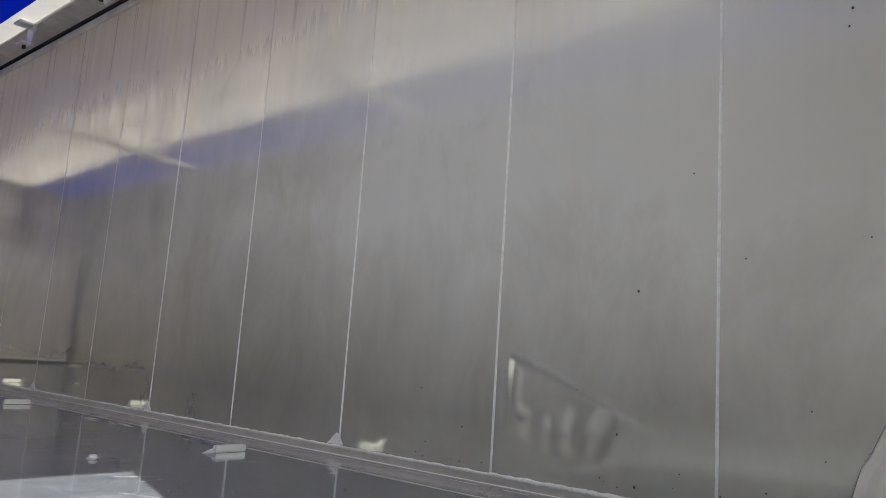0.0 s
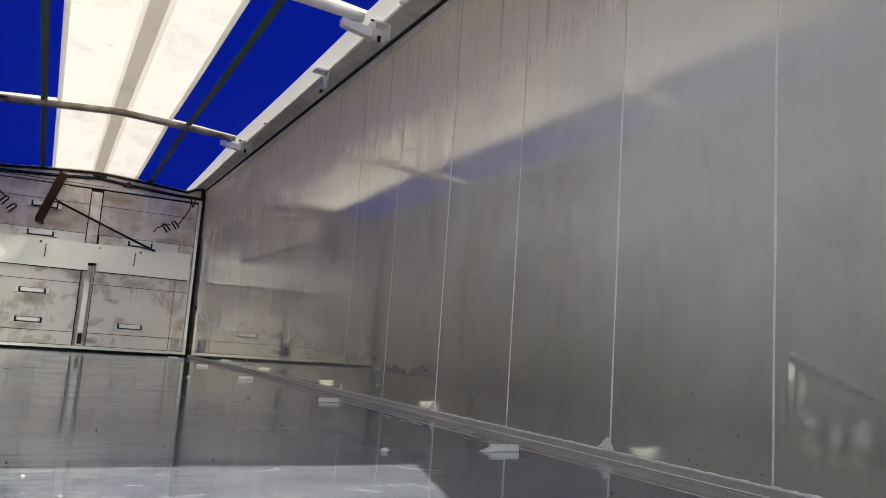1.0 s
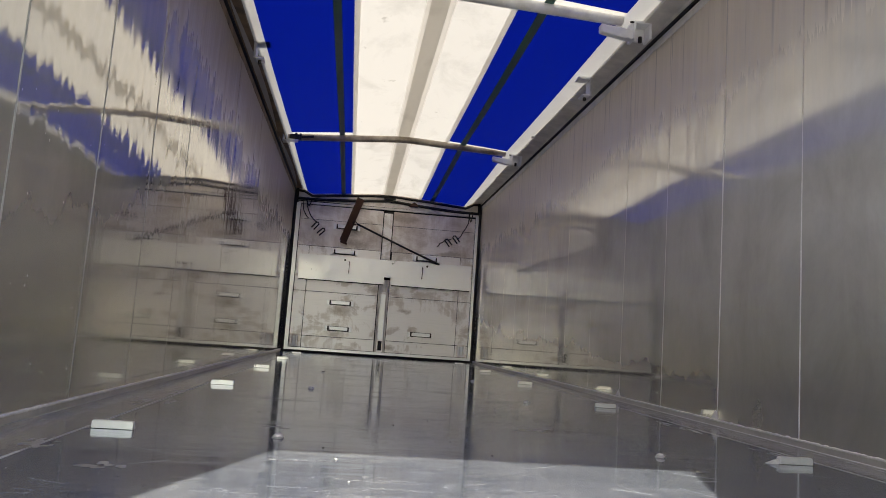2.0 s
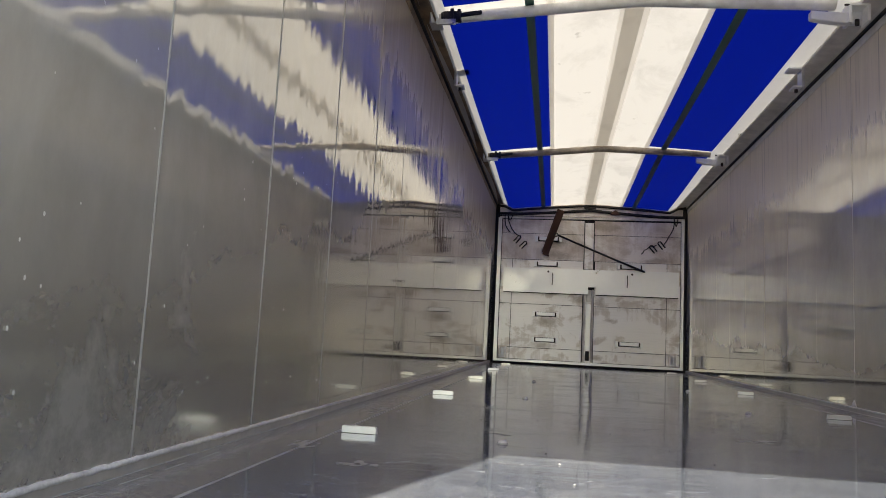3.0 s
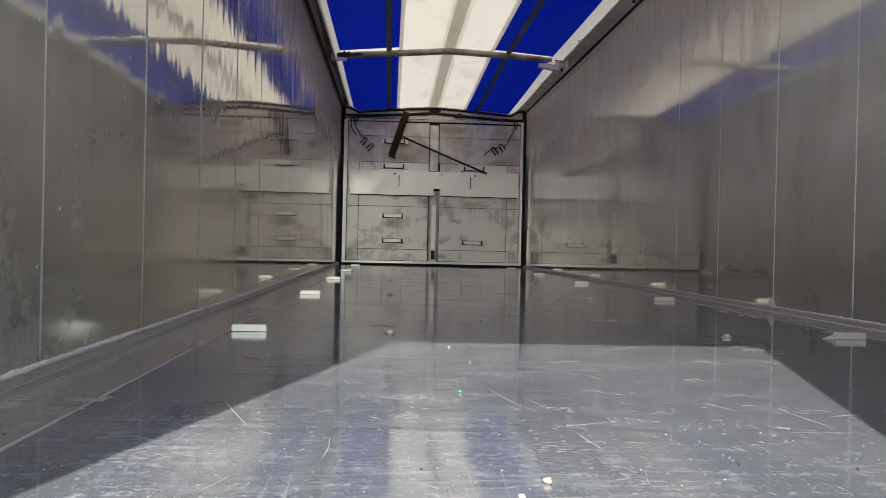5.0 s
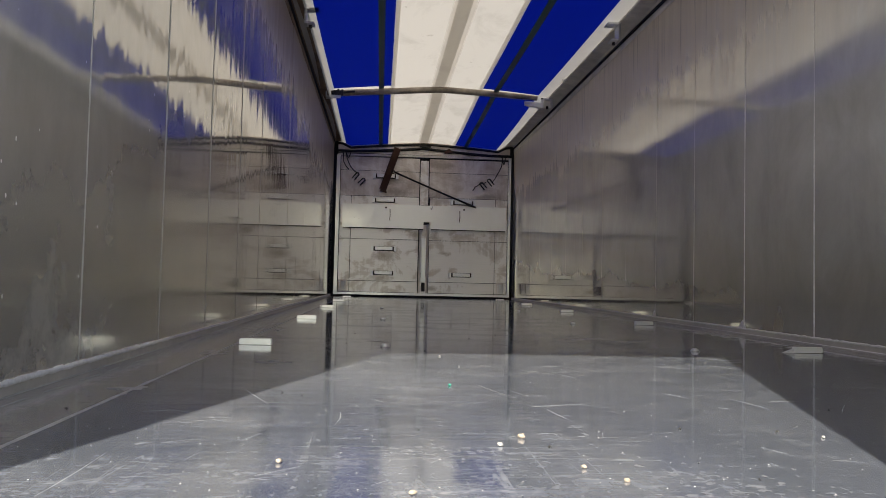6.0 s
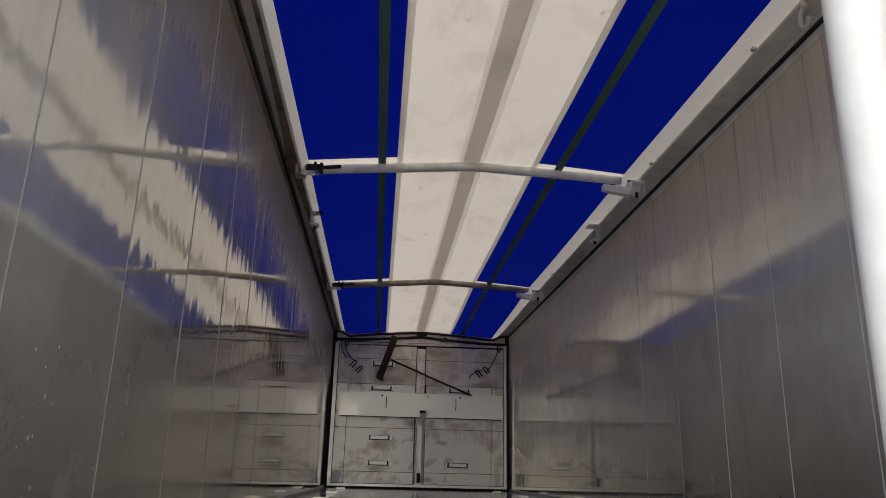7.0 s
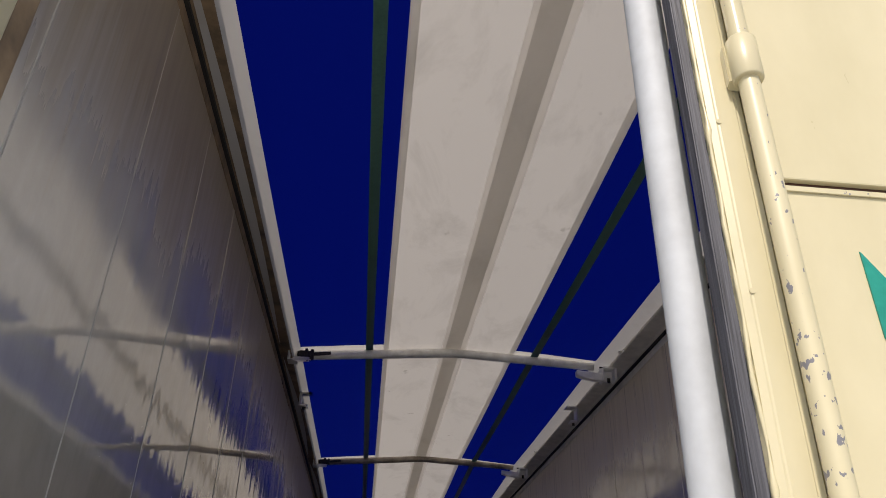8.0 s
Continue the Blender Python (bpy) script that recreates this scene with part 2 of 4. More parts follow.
def seam_metal():
    """Pale ground weld, brown with dust on the upper wall; browner far ahead, darker on the left."""
    m = Mat("seam_metal", 0.6, 0.0)
    split = m.node("ShaderNodeSeparateXYZ")
    m.link(m.place(), split.inputs[0])
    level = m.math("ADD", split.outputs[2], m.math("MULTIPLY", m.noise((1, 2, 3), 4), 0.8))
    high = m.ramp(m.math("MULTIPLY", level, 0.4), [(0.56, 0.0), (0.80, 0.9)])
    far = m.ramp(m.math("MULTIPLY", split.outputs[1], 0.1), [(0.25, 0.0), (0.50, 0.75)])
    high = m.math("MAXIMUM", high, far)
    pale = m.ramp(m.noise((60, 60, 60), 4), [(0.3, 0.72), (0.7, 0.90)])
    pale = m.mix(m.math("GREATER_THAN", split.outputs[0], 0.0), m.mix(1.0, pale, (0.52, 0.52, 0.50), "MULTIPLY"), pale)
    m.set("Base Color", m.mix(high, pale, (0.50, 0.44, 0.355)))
    return m.m


def rubber_streaks():
    """Weathered grey rubber with long streaks."""
    m = Mat("grey_rubber", 0.6, 0.0)
    f = m.noise((180, 180, 5), 5, 0.65)
    m.set("Base Color", m.ramp(f, [(0.32, (0.020, 0.021, 0.027)), (0.52, (0.060, 0.063, 0.078)), (0.75, (0.12, 0.125, 0.145))]))
    m.set("Normal", m.bump(f, 0.4, 0.002))
    return m.m


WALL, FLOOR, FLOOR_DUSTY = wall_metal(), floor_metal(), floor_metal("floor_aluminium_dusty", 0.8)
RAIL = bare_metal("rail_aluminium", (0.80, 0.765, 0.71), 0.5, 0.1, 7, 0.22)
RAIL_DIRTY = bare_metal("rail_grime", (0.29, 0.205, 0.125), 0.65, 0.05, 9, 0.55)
TRIM = bare_metal("trim_aluminium", (0.62, 0.62, 0.61), 0.3, 0.85)
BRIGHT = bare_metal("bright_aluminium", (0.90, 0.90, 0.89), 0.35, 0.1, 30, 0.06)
WELD = bare_metal("weld_metal", (0.92, 0.91, 0.885), 0.6, 0.0, 120, 0.25, 0.6)
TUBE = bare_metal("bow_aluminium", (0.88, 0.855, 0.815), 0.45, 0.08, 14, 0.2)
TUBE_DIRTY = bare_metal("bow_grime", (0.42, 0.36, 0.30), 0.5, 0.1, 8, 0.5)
SILVER = bare_metal("silver_tube", (0.52, 0.56, 0.60), 0.62, 0.05, 11, 0.16, 0.1)
SEAM = seam_metal()
BOARD = dirty_board("bulkhead_plate", (0.95, 0.935, 0.92), (0.52, 0.445, 0.375), -0.045, 0.38, 0.5, ((-0.50, 0.56, 0.20, 0.09), (-0.56, 0.245, 0.20, 0.06), (-0.10, 0.86, 0.10, 0.10), (0.16, 0.84, 0.07, 0.09), (0.30, 0.60, 0.12, 0.04), (0.12, 0.13, 0.12, 0.05)))
BOARD_TOP = dirty_board("bulkhead_plate_soiled", (0.95, 0.905, 0.865), (0.47, 0.365, 0.285), 0.035, 0.44, 0.3, ((-0.44, 1.60, 0.25, 0.10), (-0.40, 1.42, 0.25, 0.08), (0.85, 1.38, 0.25, 0.06), (0.20, 1.80, 0.30, 0.08)))
PLANK = bare_metal("galvanised_sheet", (0.96, 0.98, 0.97), 0.34, 0.75, 7, 0.025, 0.02)
RUBBER = plain("black_rubber", (0.02, 0.019, 0.018), 0.7)
SEAL = rubber_streaks()
IRON = plain("black_iron", (0.035, 0.03, 0.028), 0.5, 0.4)
RUST = plain("rusty_steel", (0.085, 0.038, 0.026), 0.75, 0.1, 30)
STRAP = plain("dark_webbing", (0.07, 0.17, 0.13), 0.45)
SHADOW_GAP = plain("shadow_gap", (0.03, 0.028, 0.026), 0.8)
CREAM, CHIPPED = cream_paint(False), cream_paint(True)
TEAL = plain("teal_paint", (0.0, 0.26, 0.20), 0.4)
WHITE_CLOTH = cloth("white_tarpaulin", (0.78, 0.755, 0.71), (0.57, 0.525, 0.462), 0.49, 0.5)
TAPE = cloth("thin_white_tape", (0.82, 0.80, 0.77), (0.95, 0.93, 0.90), 0.8, 0.15)
HEM = cloth("grey_white_hem", (0.78, 0.77, 0.75), (0.80, 0.78, 0.74), 0.6, 0.3)
EDGE = cloth("doubled_edge_cloth", (0.70, 0.69, 0.67), (0.50, 0.48, 0.45), 0.28, 0.3)
BLUE_CLOTH = cloth("blue_tarpaulin", (0.001, 0.006, 0.075), (0.0, 0.0045, 0.140), 0.5, spec=0.03)
CRUMB = plain("tan_crumb", (0.60, 0.495, 0.38), 0.8)
CRUMB_WHITE = plain("white_crumb", (0.60, 0.595, 0.57), 0.6)
CRUMB_DARK = plain("dark_crumb", (0.03, 0.028, 0.025), 0.8)
CRUMB_GREEN = plain("green_crumb", (0.05, 0.50, 0.36), 0.5)
WELD_LINE = bare_metal("ground_weld", (0.46, 0.46, 0.455), 0.5, 0.2, 50, 0.2, 0.2)
PATCH = bare_metal("patch_metal", (0.90, 0.87, 0.82), 0.6, 0.0, 25, 0.16, 0.5)
LUG = bare_metal("lug_aluminium", (0.97, 0.97, 0.96), 0.32, 0.75, 40, 0.05, 0.3)
STRIP = bare_metal("strip_aluminium", (0.55, 0.53, 0.50), 0.4, 0.3, 30, 0.15, 0.1)
SMEAR = bare_metal("dried_smear", (0.33, 0.33, 0.33), 0.35, 0.0, 40, 0.4, 0.3)
SCORE = bare_metal("score_metal", (0.52, 0.54, 0.56), 0.35, 0.2, 60, 0.3, 0.2)
YARD = ground_mat()


# ---- mesh helpers ----
def block(bm, lo, hi, bevel=0.0):
    """A box between two corners, with its edges eased, added to bm."""
    made = bmesh.ops.create_cube(bm, size=1)["verts"]
    for v in made:
        v.co = [a + (c + 0.5) * (b - a) for a, b, c in zip(lo, hi, v.co)]
    if bevel:
        edges = list({e for v in made for e in v.link_edges})
        bmesh.ops.bevel(bm, geom=edges, offset=bevel, segments=2, affect="EDGES", profile=0.6)
    return bm


def boxed(lo, hi, bevel=0.0):
    return block(bmesh.new(), lo, hi, bevel)


def tube(bm, path, radius, sides=14, wobble=0.0, cap=True):
    """A round bar along the points of path; radius may be a list."""
    path = [Vector(p) for p in path]
    radii = radius if isinstance(radius, (list, tuple)) else [radius] * len(path)
    rings, up = [], None
    for i, p in enumerate(path):
        d = (path[min(i + 1, len(path) - 1)] - path[max(i - 1, 0)]).normalized()
        if up is None:
            up = d.orthogonal().normalized()
        side = d.cross(up).normalized()
        up = side.cross(d).normalized()
        ring = []
        for k in range(sides):
            a = 2 * math.pi * k / sides
            r = radii[i] * (1 + wobble * noise.noise(p * 60 + Vector((k * 0.9, 0, 0))))
            ring.append(bm.verts.new(p + (up * math.cos(a) + side * math.sin(a)) * r))
        rings.append(ring)
    for a, b in zip(rings, rings[1:]):
        for k in range(sides):
            f = bm.faces.new((a[k], a[(k + 1) % sides], b[(k + 1) % sides], b[k]))
            f.smooth = True
    if cap:
        bm.faces.new(rings[0][::-1])
        bm.faces.new(rings[-1])
    return bm


def piped(path, radius, sides=14, wobble=0.0):
    return tube(bmesh.new(), path, radius, sides, wobble)


def prism(points, axis, lo, hi, bevel=0.0):
    """A flat outline pushed along one axis ('x', 'y' or 'z') from lo to hi."""
    bm = bmesh.new()
    k = "xyz".index(axis)

    def at(p, d):
        v = list(p)
        v.insert(k, d)
        return v

    low, high = [bm.verts.new(at(p, lo)) for p in points], [bm.verts.new(at(p, hi)) for p in points]
    bm.faces.new(low)
    bm.faces.new(high[::-1])
    for i in range(len(points)):
        j = (i + 1) % len(points)
        bm.faces.new((low[i], high[i], high[j], low[j]))
    bmesh.ops.recalc_face_normals(bm, faces=bm.faces)
    if bevel:
        bmesh.ops.bevel(bm, geom=list(bm.edges), offset=bevel, segments=2, affect="EDGES")
    return bm


def mesh_of(name, bm, material):
    me = bpy.data.meshes.new(name)
    bmesh.ops.recalc_face_normals(bm, faces=bm.faces)
    bm.to_mesh(me)
    bm.free()
    me.materials.append(material)
    return me


def part(name, bm, material, parent, label=""):
    ob = new(name, mesh_of(name, bm, material))
    ob.parent = parent
    return tagged(ob, label)


def solid(name, bm, material, label="", category="", group="", kind=""):
    return tagged(new(name, mesh_of(name, bm, material)), label, category, group, kind)


def thing(name, label, category, group="", kind=""):
    return tagged(new(name), label, category, group, kind)


def piece(name, mesh, parent, m):
    ob = new(name, mesh)
    ob.parent = parent
    ob.matrix_basis = m
    return ob


# ---- plan of the load body, in metres ----
HALF = 1.225        # inner half width
FRONT = 9.30        # face of the front bulkhead
REAR = -0.36        # inner side of the rear frame
WALL_TOP = 2.06
PITCH = 0.594       # width of a wall sheet
SEAM_RIGHT, SEAM_LEFT = 0.409, 0.361


# ---- ground, chassis, floor ----
def build_ground():
    bm = bmesh.new()
    bmesh.ops.create_grid(bm, x_segments=8, y_segments=8, size=600)
    for v in bm.verts:
        v.co.z = -1.25
    solid("ground", bm, YARD, "light concrete yard round the parked trailer", "ground", kind="structure")
    bm = boxed((-0.75, 0.2, -1.25), (0.75, 9.2, -0.121), 0.01)
    block(bm, (-1.2, 0.1, -0.30), (1.2, 9.3, -0.121), 0.01)
    solid("chassis", bm, IRON, "plain dark chassis under the trailer floor", "chassis", kind="structure")


def build_floor():
    floor = solid("floor", boxed((-1.27, 0.012, -0.12), (1.27, FRONT + 0.1, -0.004)), FLOOR,
                  "worn grey aluminium trailer floor, scuffed and shiny", "floor", kind="structure")
    # three long plates, the outer ones welded on beside the walls
    part("plate", boxed((-1.0385, 0.004, -0.02), (1.0385, FRONT, 0.0), 0.0015), FLOOR, floor)
    part("plate", boxed((-HALF, 0.004, -0.02), (-1.0395, FRONT, 0.0), 0.0015), FLOOR_DUSTY, floor, "dusty outer floor plate")
    part("plate", boxed((1.0395, 0.004, -0.02), (HALF, FRONT, 0.0), 0.0015), FLOOR_DUSTY, floor, "dusty outer floor plate")
    for x in (-1.039, 1.039):
        path = [(x + 0.0015 * noise.noise(Vector((x, y * 9, 0))), y, -0.0044) for y in np.arange(0.02, FRONT, 0.03)]
        part("weld_seam", piped(path, [0.0062 + 0.0012 * noise.noise(Vector((x, p[1] * 14, 3))) for p in path], 6), WELD_LINE, floor, "dull ground-down weld line")
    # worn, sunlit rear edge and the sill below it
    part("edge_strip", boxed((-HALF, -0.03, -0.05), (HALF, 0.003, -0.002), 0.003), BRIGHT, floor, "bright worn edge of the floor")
    part("rear_sill", boxed((-1.30, REAR - 0.06, -0.30), (1.30, -0.031, -0.14), 0.008), RAIL, floor)
    # foot strip along each wall with a rough weld bead on top
    for s in (-1, 1):
        part("foot_strip", boxed((min(s * 1.219, s * HALF), 0.0, 0.0), (max(s * 1.219, s * HALF), FRONT, 0.021), 0.001), STRIP, floor)
        part("lower_bead", piped([(s * 1.2185, y, 0.0003) for y in np.arange(0.0, FRONT, 0.2)], 0.0018, 6), SEAM, floor)
        ys = np.arange(0.0, FRONT, 0.012)
        path = [(s * 1.2215, y, 0.0245 + 0.0022 * noise.noise(Vector((s * 7, y * 30, 0)))) for y in ys]
        radii = [0.0043 * (1 + 0.75 * noise.noise(Vector((s * 3, y * 45, 5))) + (0.35 if (s > 0 and y < 0.95) or (s < 0 and y < 1.5) else 0.0)) for y in ys]
        # broken scribed line beside the strip
        for k, y in enumerate(np.arange(0.05, 4.2, 0.16)):
            n = 0.09 + 0.06 * noise.noise(Vector((s * 5, y * 3, 2)))
            part("scribed_line", piped([(s * 1.180 + 0.0012 * math.sin(k), y, -0.0007), (s * 1.180 + 0.0012 * math.sin(k * 1.7), y + n, -0.0007)], 0.0017, 6), WELD_LINE, floor)
        part("weld_bead", piped(path, radii, 7, 0.25), WELD, floor, "rough pale weld bead")


# ---- walls ----
KNOCKS = ((0.11, 0.13, 0.026, 0.050, 0.0075), (0.17, 0.12, 0.022, 0.048, 0.0065), (0.235, 0.125, 0.028, 0.055, 0.0075), (0.31, 0.13, 0.026, 0.045, 0.005), (0.03, 0.19, 0.010, 0.050, 0.005), (0.42, 0.36, 0.03, 0.05, 0.003))
BULGES = ((0.03, 0.17, 0.012, 0.040, 0.0045), (0.075, 0.13, 0.024, 0.055, 0.005), (0.14, 0.12, 0.026, 0.050, 0.005), (0.22, 0.115, 0.028, 0.050, 0.0045), (0.31, 0.11, 0.030, 0.045, 0.0035), (0.45, 0.10, 0.04, 0.05, 0.003))


def sheet_mesh(name, width, height, dents=(), creased=False, seed=0):
    """One wall sheet standing in y and z, its face towards +x, gently uneven; dents are y, z, their radii and depth."""
    bm = bmesh.new()
    nu, nv = (110, 170) if dents else (20, 24)
    grid = []
    for j in range(nv + 1):
        row = []
        z = height * (j / nv) ** (2.2 if dents else 1.0)
        for i in range(nu + 1):
            y = width * i / nu
            edge = min(i, nu - i) / nu * 2
            x = 0.0003 * noise.noise(Vector((seed * 3.1, y * 3.5, z * 1.6))) * min(1, edge * 4)
            for dy, dz, ry, rz, depth in dents:
                at = width - dy if creased else dy
                x -= depth * math.exp(-((y - at) / ry) ** 2 - ((z - dz) / rz) ** 2)
            if creased:
                # sharp crease running down from a kick near the front seam
                t = (width - 0.045 - y) / 0.36
                if 0 <= t <= 1.15:
                    line = 0.315 - 0.135 * t
                    x += 0.006 * math.exp(-((z - line) / 0.009) ** 2) * max(0, 1 - t * 0.85)
                    if z < line:
                        x -= 0.014 * max(0, 1 - (line - z) / 0.20) * max(0, 1 - t) ** 1.5
                x += 0.008 * math.exp(-((y - (width - 0.085)) / 0.014) ** 2 - ((z - 0.165) / 0.014) ** 2)
                x += 0.006 * math.exp(-((y - (width - 0.065)) / 0.012) ** 2 - ((z - 0.22) / 0.05) ** 2)
            row.append(bm.verts.new((x, y, z)))
        grid.append(row)
    for j in range(nv):
        for i in range(nu):
            f = bm.faces.new((grid[j][i], grid[j][i + 1], grid[j + 1][i + 1], grid[j + 1][i]))
            f.smooth = True
    # folded-back rim
    rim = [grid[0][i] for i in range(nu + 1)] + [grid[j][nu] for j in range(1, nv + 1)] + [grid[nv][i] for i in range(nu - 1, -1, -1)] + [grid[j][0] for j in range(nv - 1, 0, -1)]
    back = [bm.verts.new((-0.004, v.co.y, v.co.z)) for v in rim]
    for k in range(len(rim)):
        j = (k + 1) % len(rim)
        bm.faces.new((rim[j], rim[k], back[k], back[j]))
        bm.edges.get((rim[j], rim[k])).smooth = False
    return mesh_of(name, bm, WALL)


def build_wall(side, first, name, label):
    s = 1 if side == "right" else -1
    lo, hi = sorted((s * (HALF + 0.024), s * (HALF + 0.05)))
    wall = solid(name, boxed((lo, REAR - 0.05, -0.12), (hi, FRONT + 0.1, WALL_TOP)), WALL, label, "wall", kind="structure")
    height = WALL_TOP - 0.03
    meshes = [sheet_mesh("sheet", PITCH - 0.0016, height, seed=k) for k in range(4)]
    dented = {}
    if s > 0:
        dented = {0: sheet_mesh("kicked_sheet", PITCH - 0.0016, height, KNOCKS, True, 9), 1: sheet_mesh("bulged_sheet", PITCH - 0.0016, height, BULGES, False, 5)}
    start = first - PITCH * (1 if first - PITCH > REAR else 0)
    y, k = start, 0
    edges = []
    # the sheet at the rear end is cut off by the frame
    if start - REAR > 0.05:
        a, b = sorted((s * HALF, s * (HALF + 0.024)))
        part("sheet", boxed((a, REAR, 0.025), (b, start - 0.003, 0.025 + height), 0.001), WALL, wall)
        edges.append(start)
    while y < FRONT - 0.05:
        width = min(PITCH, FRONT - y)
        dent = dented.get(round((y - SEAM_RIGHT) / PITCH))
        use = dent or meshes[k % 4]
        # right sheets are turned round so that their face looks inwards
        m = (pose(HALF, y + width - 0.0008, 0.025, 0, 0, 180) if s > 0 else pose(-HALF, y + 0.0008, 0.025))
        if dent:
            m = pose(HALF, y + 0.0008, 0.025) @ Matrix.Diagonal((-1, 1, 1, 1))
        if width < PITCH:
            m = m @ Matrix.Diagonal((1, width / PITCH, 1, 1))
        if not dent:
            tilt = random.Random(k * 7 + (3 if s > 0 else 0))
            m = m @ pose(0, 0, 0, 0, tilt.uniform(-0.05, 0.05), tilt.uniform(-0.04, 0.04))
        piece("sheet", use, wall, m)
        edges.append(y + width)
        y += PITCH
        k += 1
    for e in edges[:-1]:
        path = [(s * (HALF + 0.0034), e + 0.0012 * noise.noise(Vector((e, z * 4, s))), z) for z in np.arange(0.028, WALL_TOP - 0.02, 0.05)]
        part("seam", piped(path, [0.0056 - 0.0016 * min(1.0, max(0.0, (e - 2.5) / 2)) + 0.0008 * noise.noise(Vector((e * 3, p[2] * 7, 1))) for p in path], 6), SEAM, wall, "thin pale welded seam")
    # worn pale weld patches at the foot of some seams
    if s > 0:
        for k, e in enumerate(edges[:-1]):
            if k in (3, 5, 7):
                out = [(e - 0.020, 0.030), (e + 0.055, 0.030), (e + 0.040, 0.042), (e + 0.024, 0.058), (e + 0.012, 0.066), (e + 0.002, 0.060), (e - 0.010, 0.044)]
                part("foot_patch", prism(out, "x", HALF - 0.0028, HALF + 0.001, 0.0008), WELD, wall, "pale worn patch")
    # capping strip along the top
    a, b = sorted((s * (HALF - 0.004), s * (HALF + 0.02)))
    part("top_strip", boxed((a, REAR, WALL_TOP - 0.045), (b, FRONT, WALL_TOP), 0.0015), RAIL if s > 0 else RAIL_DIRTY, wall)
    return wall


# ---- roof: side rails, tarpaulin, bows ----
LEFT_RAIL, RIGHT_RAIL = -1.135, 1.09


def build_rails():
    for s, inner, name in ((-1, LEFT_RAIL, "rail_left"), (1, RIGHT_RAIL, "rail_right")):
        outline = [(inner, 2.098 if s > 0 else 2.082), (inner, 2.150), (s * 1.28, 2.165), (s * 1.28, 2.078), (s * 1.205, 2.078), (s * 1.200, 2.090)]
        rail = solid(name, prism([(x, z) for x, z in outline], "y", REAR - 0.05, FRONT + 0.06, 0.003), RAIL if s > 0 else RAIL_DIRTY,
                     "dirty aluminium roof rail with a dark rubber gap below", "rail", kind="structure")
        a, b = sorted((s * 1.208, s * 1.275))
        part("gap_strip", boxed((a, REAR, WALL_TOP + 0.001), (b, FRONT, 2.077)), RUBBER, rail, "black rubber strip")


def roof_height(x, y):
    """Height of the tarpaulin: a low ridge that falls off towards the bulkhead."""
    ridge = 2.192 - 0.075 * abs(x) ** 1.25 * (1.08 if x < 0 else 0.9)
    fall = 0.0
    if y > 6.65:
        fall = 0.082 * min(1.0, (y - 6.65) / 2.6) * min(1.0, max(0.0, (1.13 - abs(x)) / 0.12))
    sag = 0.0
    for a, b in ((REAR, 3.5), (3.5, 6.65), (6.65, FRONT)):
        if a <= y <= b:
            sag = 0.010 * math.sin(math.pi * (y - a) / (b - a))
    return ridge - fall - sag


def cloth_sheet(x0, x1, y0, y1, drop=0.0, nx=4, step=0.15):
    bm = bmesh.new()
    ny = max(1, int((y1 - y0) / step))
    rows = []
    for j in range(ny + 1):
        y = y0 + (y1 - y0) * j / ny
        rows.append([bm.verts.new((x, y, roof_height(x, y) - drop)) for x in (x0 + (x1 - x0) * i / nx for i in range(nx + 1))])
    for a, b in zip(rows, rows[1:]):
        for i in range(nx):
            bm.faces.new((a[i], b[i], b[i + 1], a[i + 1])).smooth = True
    return bm


BOW_AT = (3.50, 6.65)


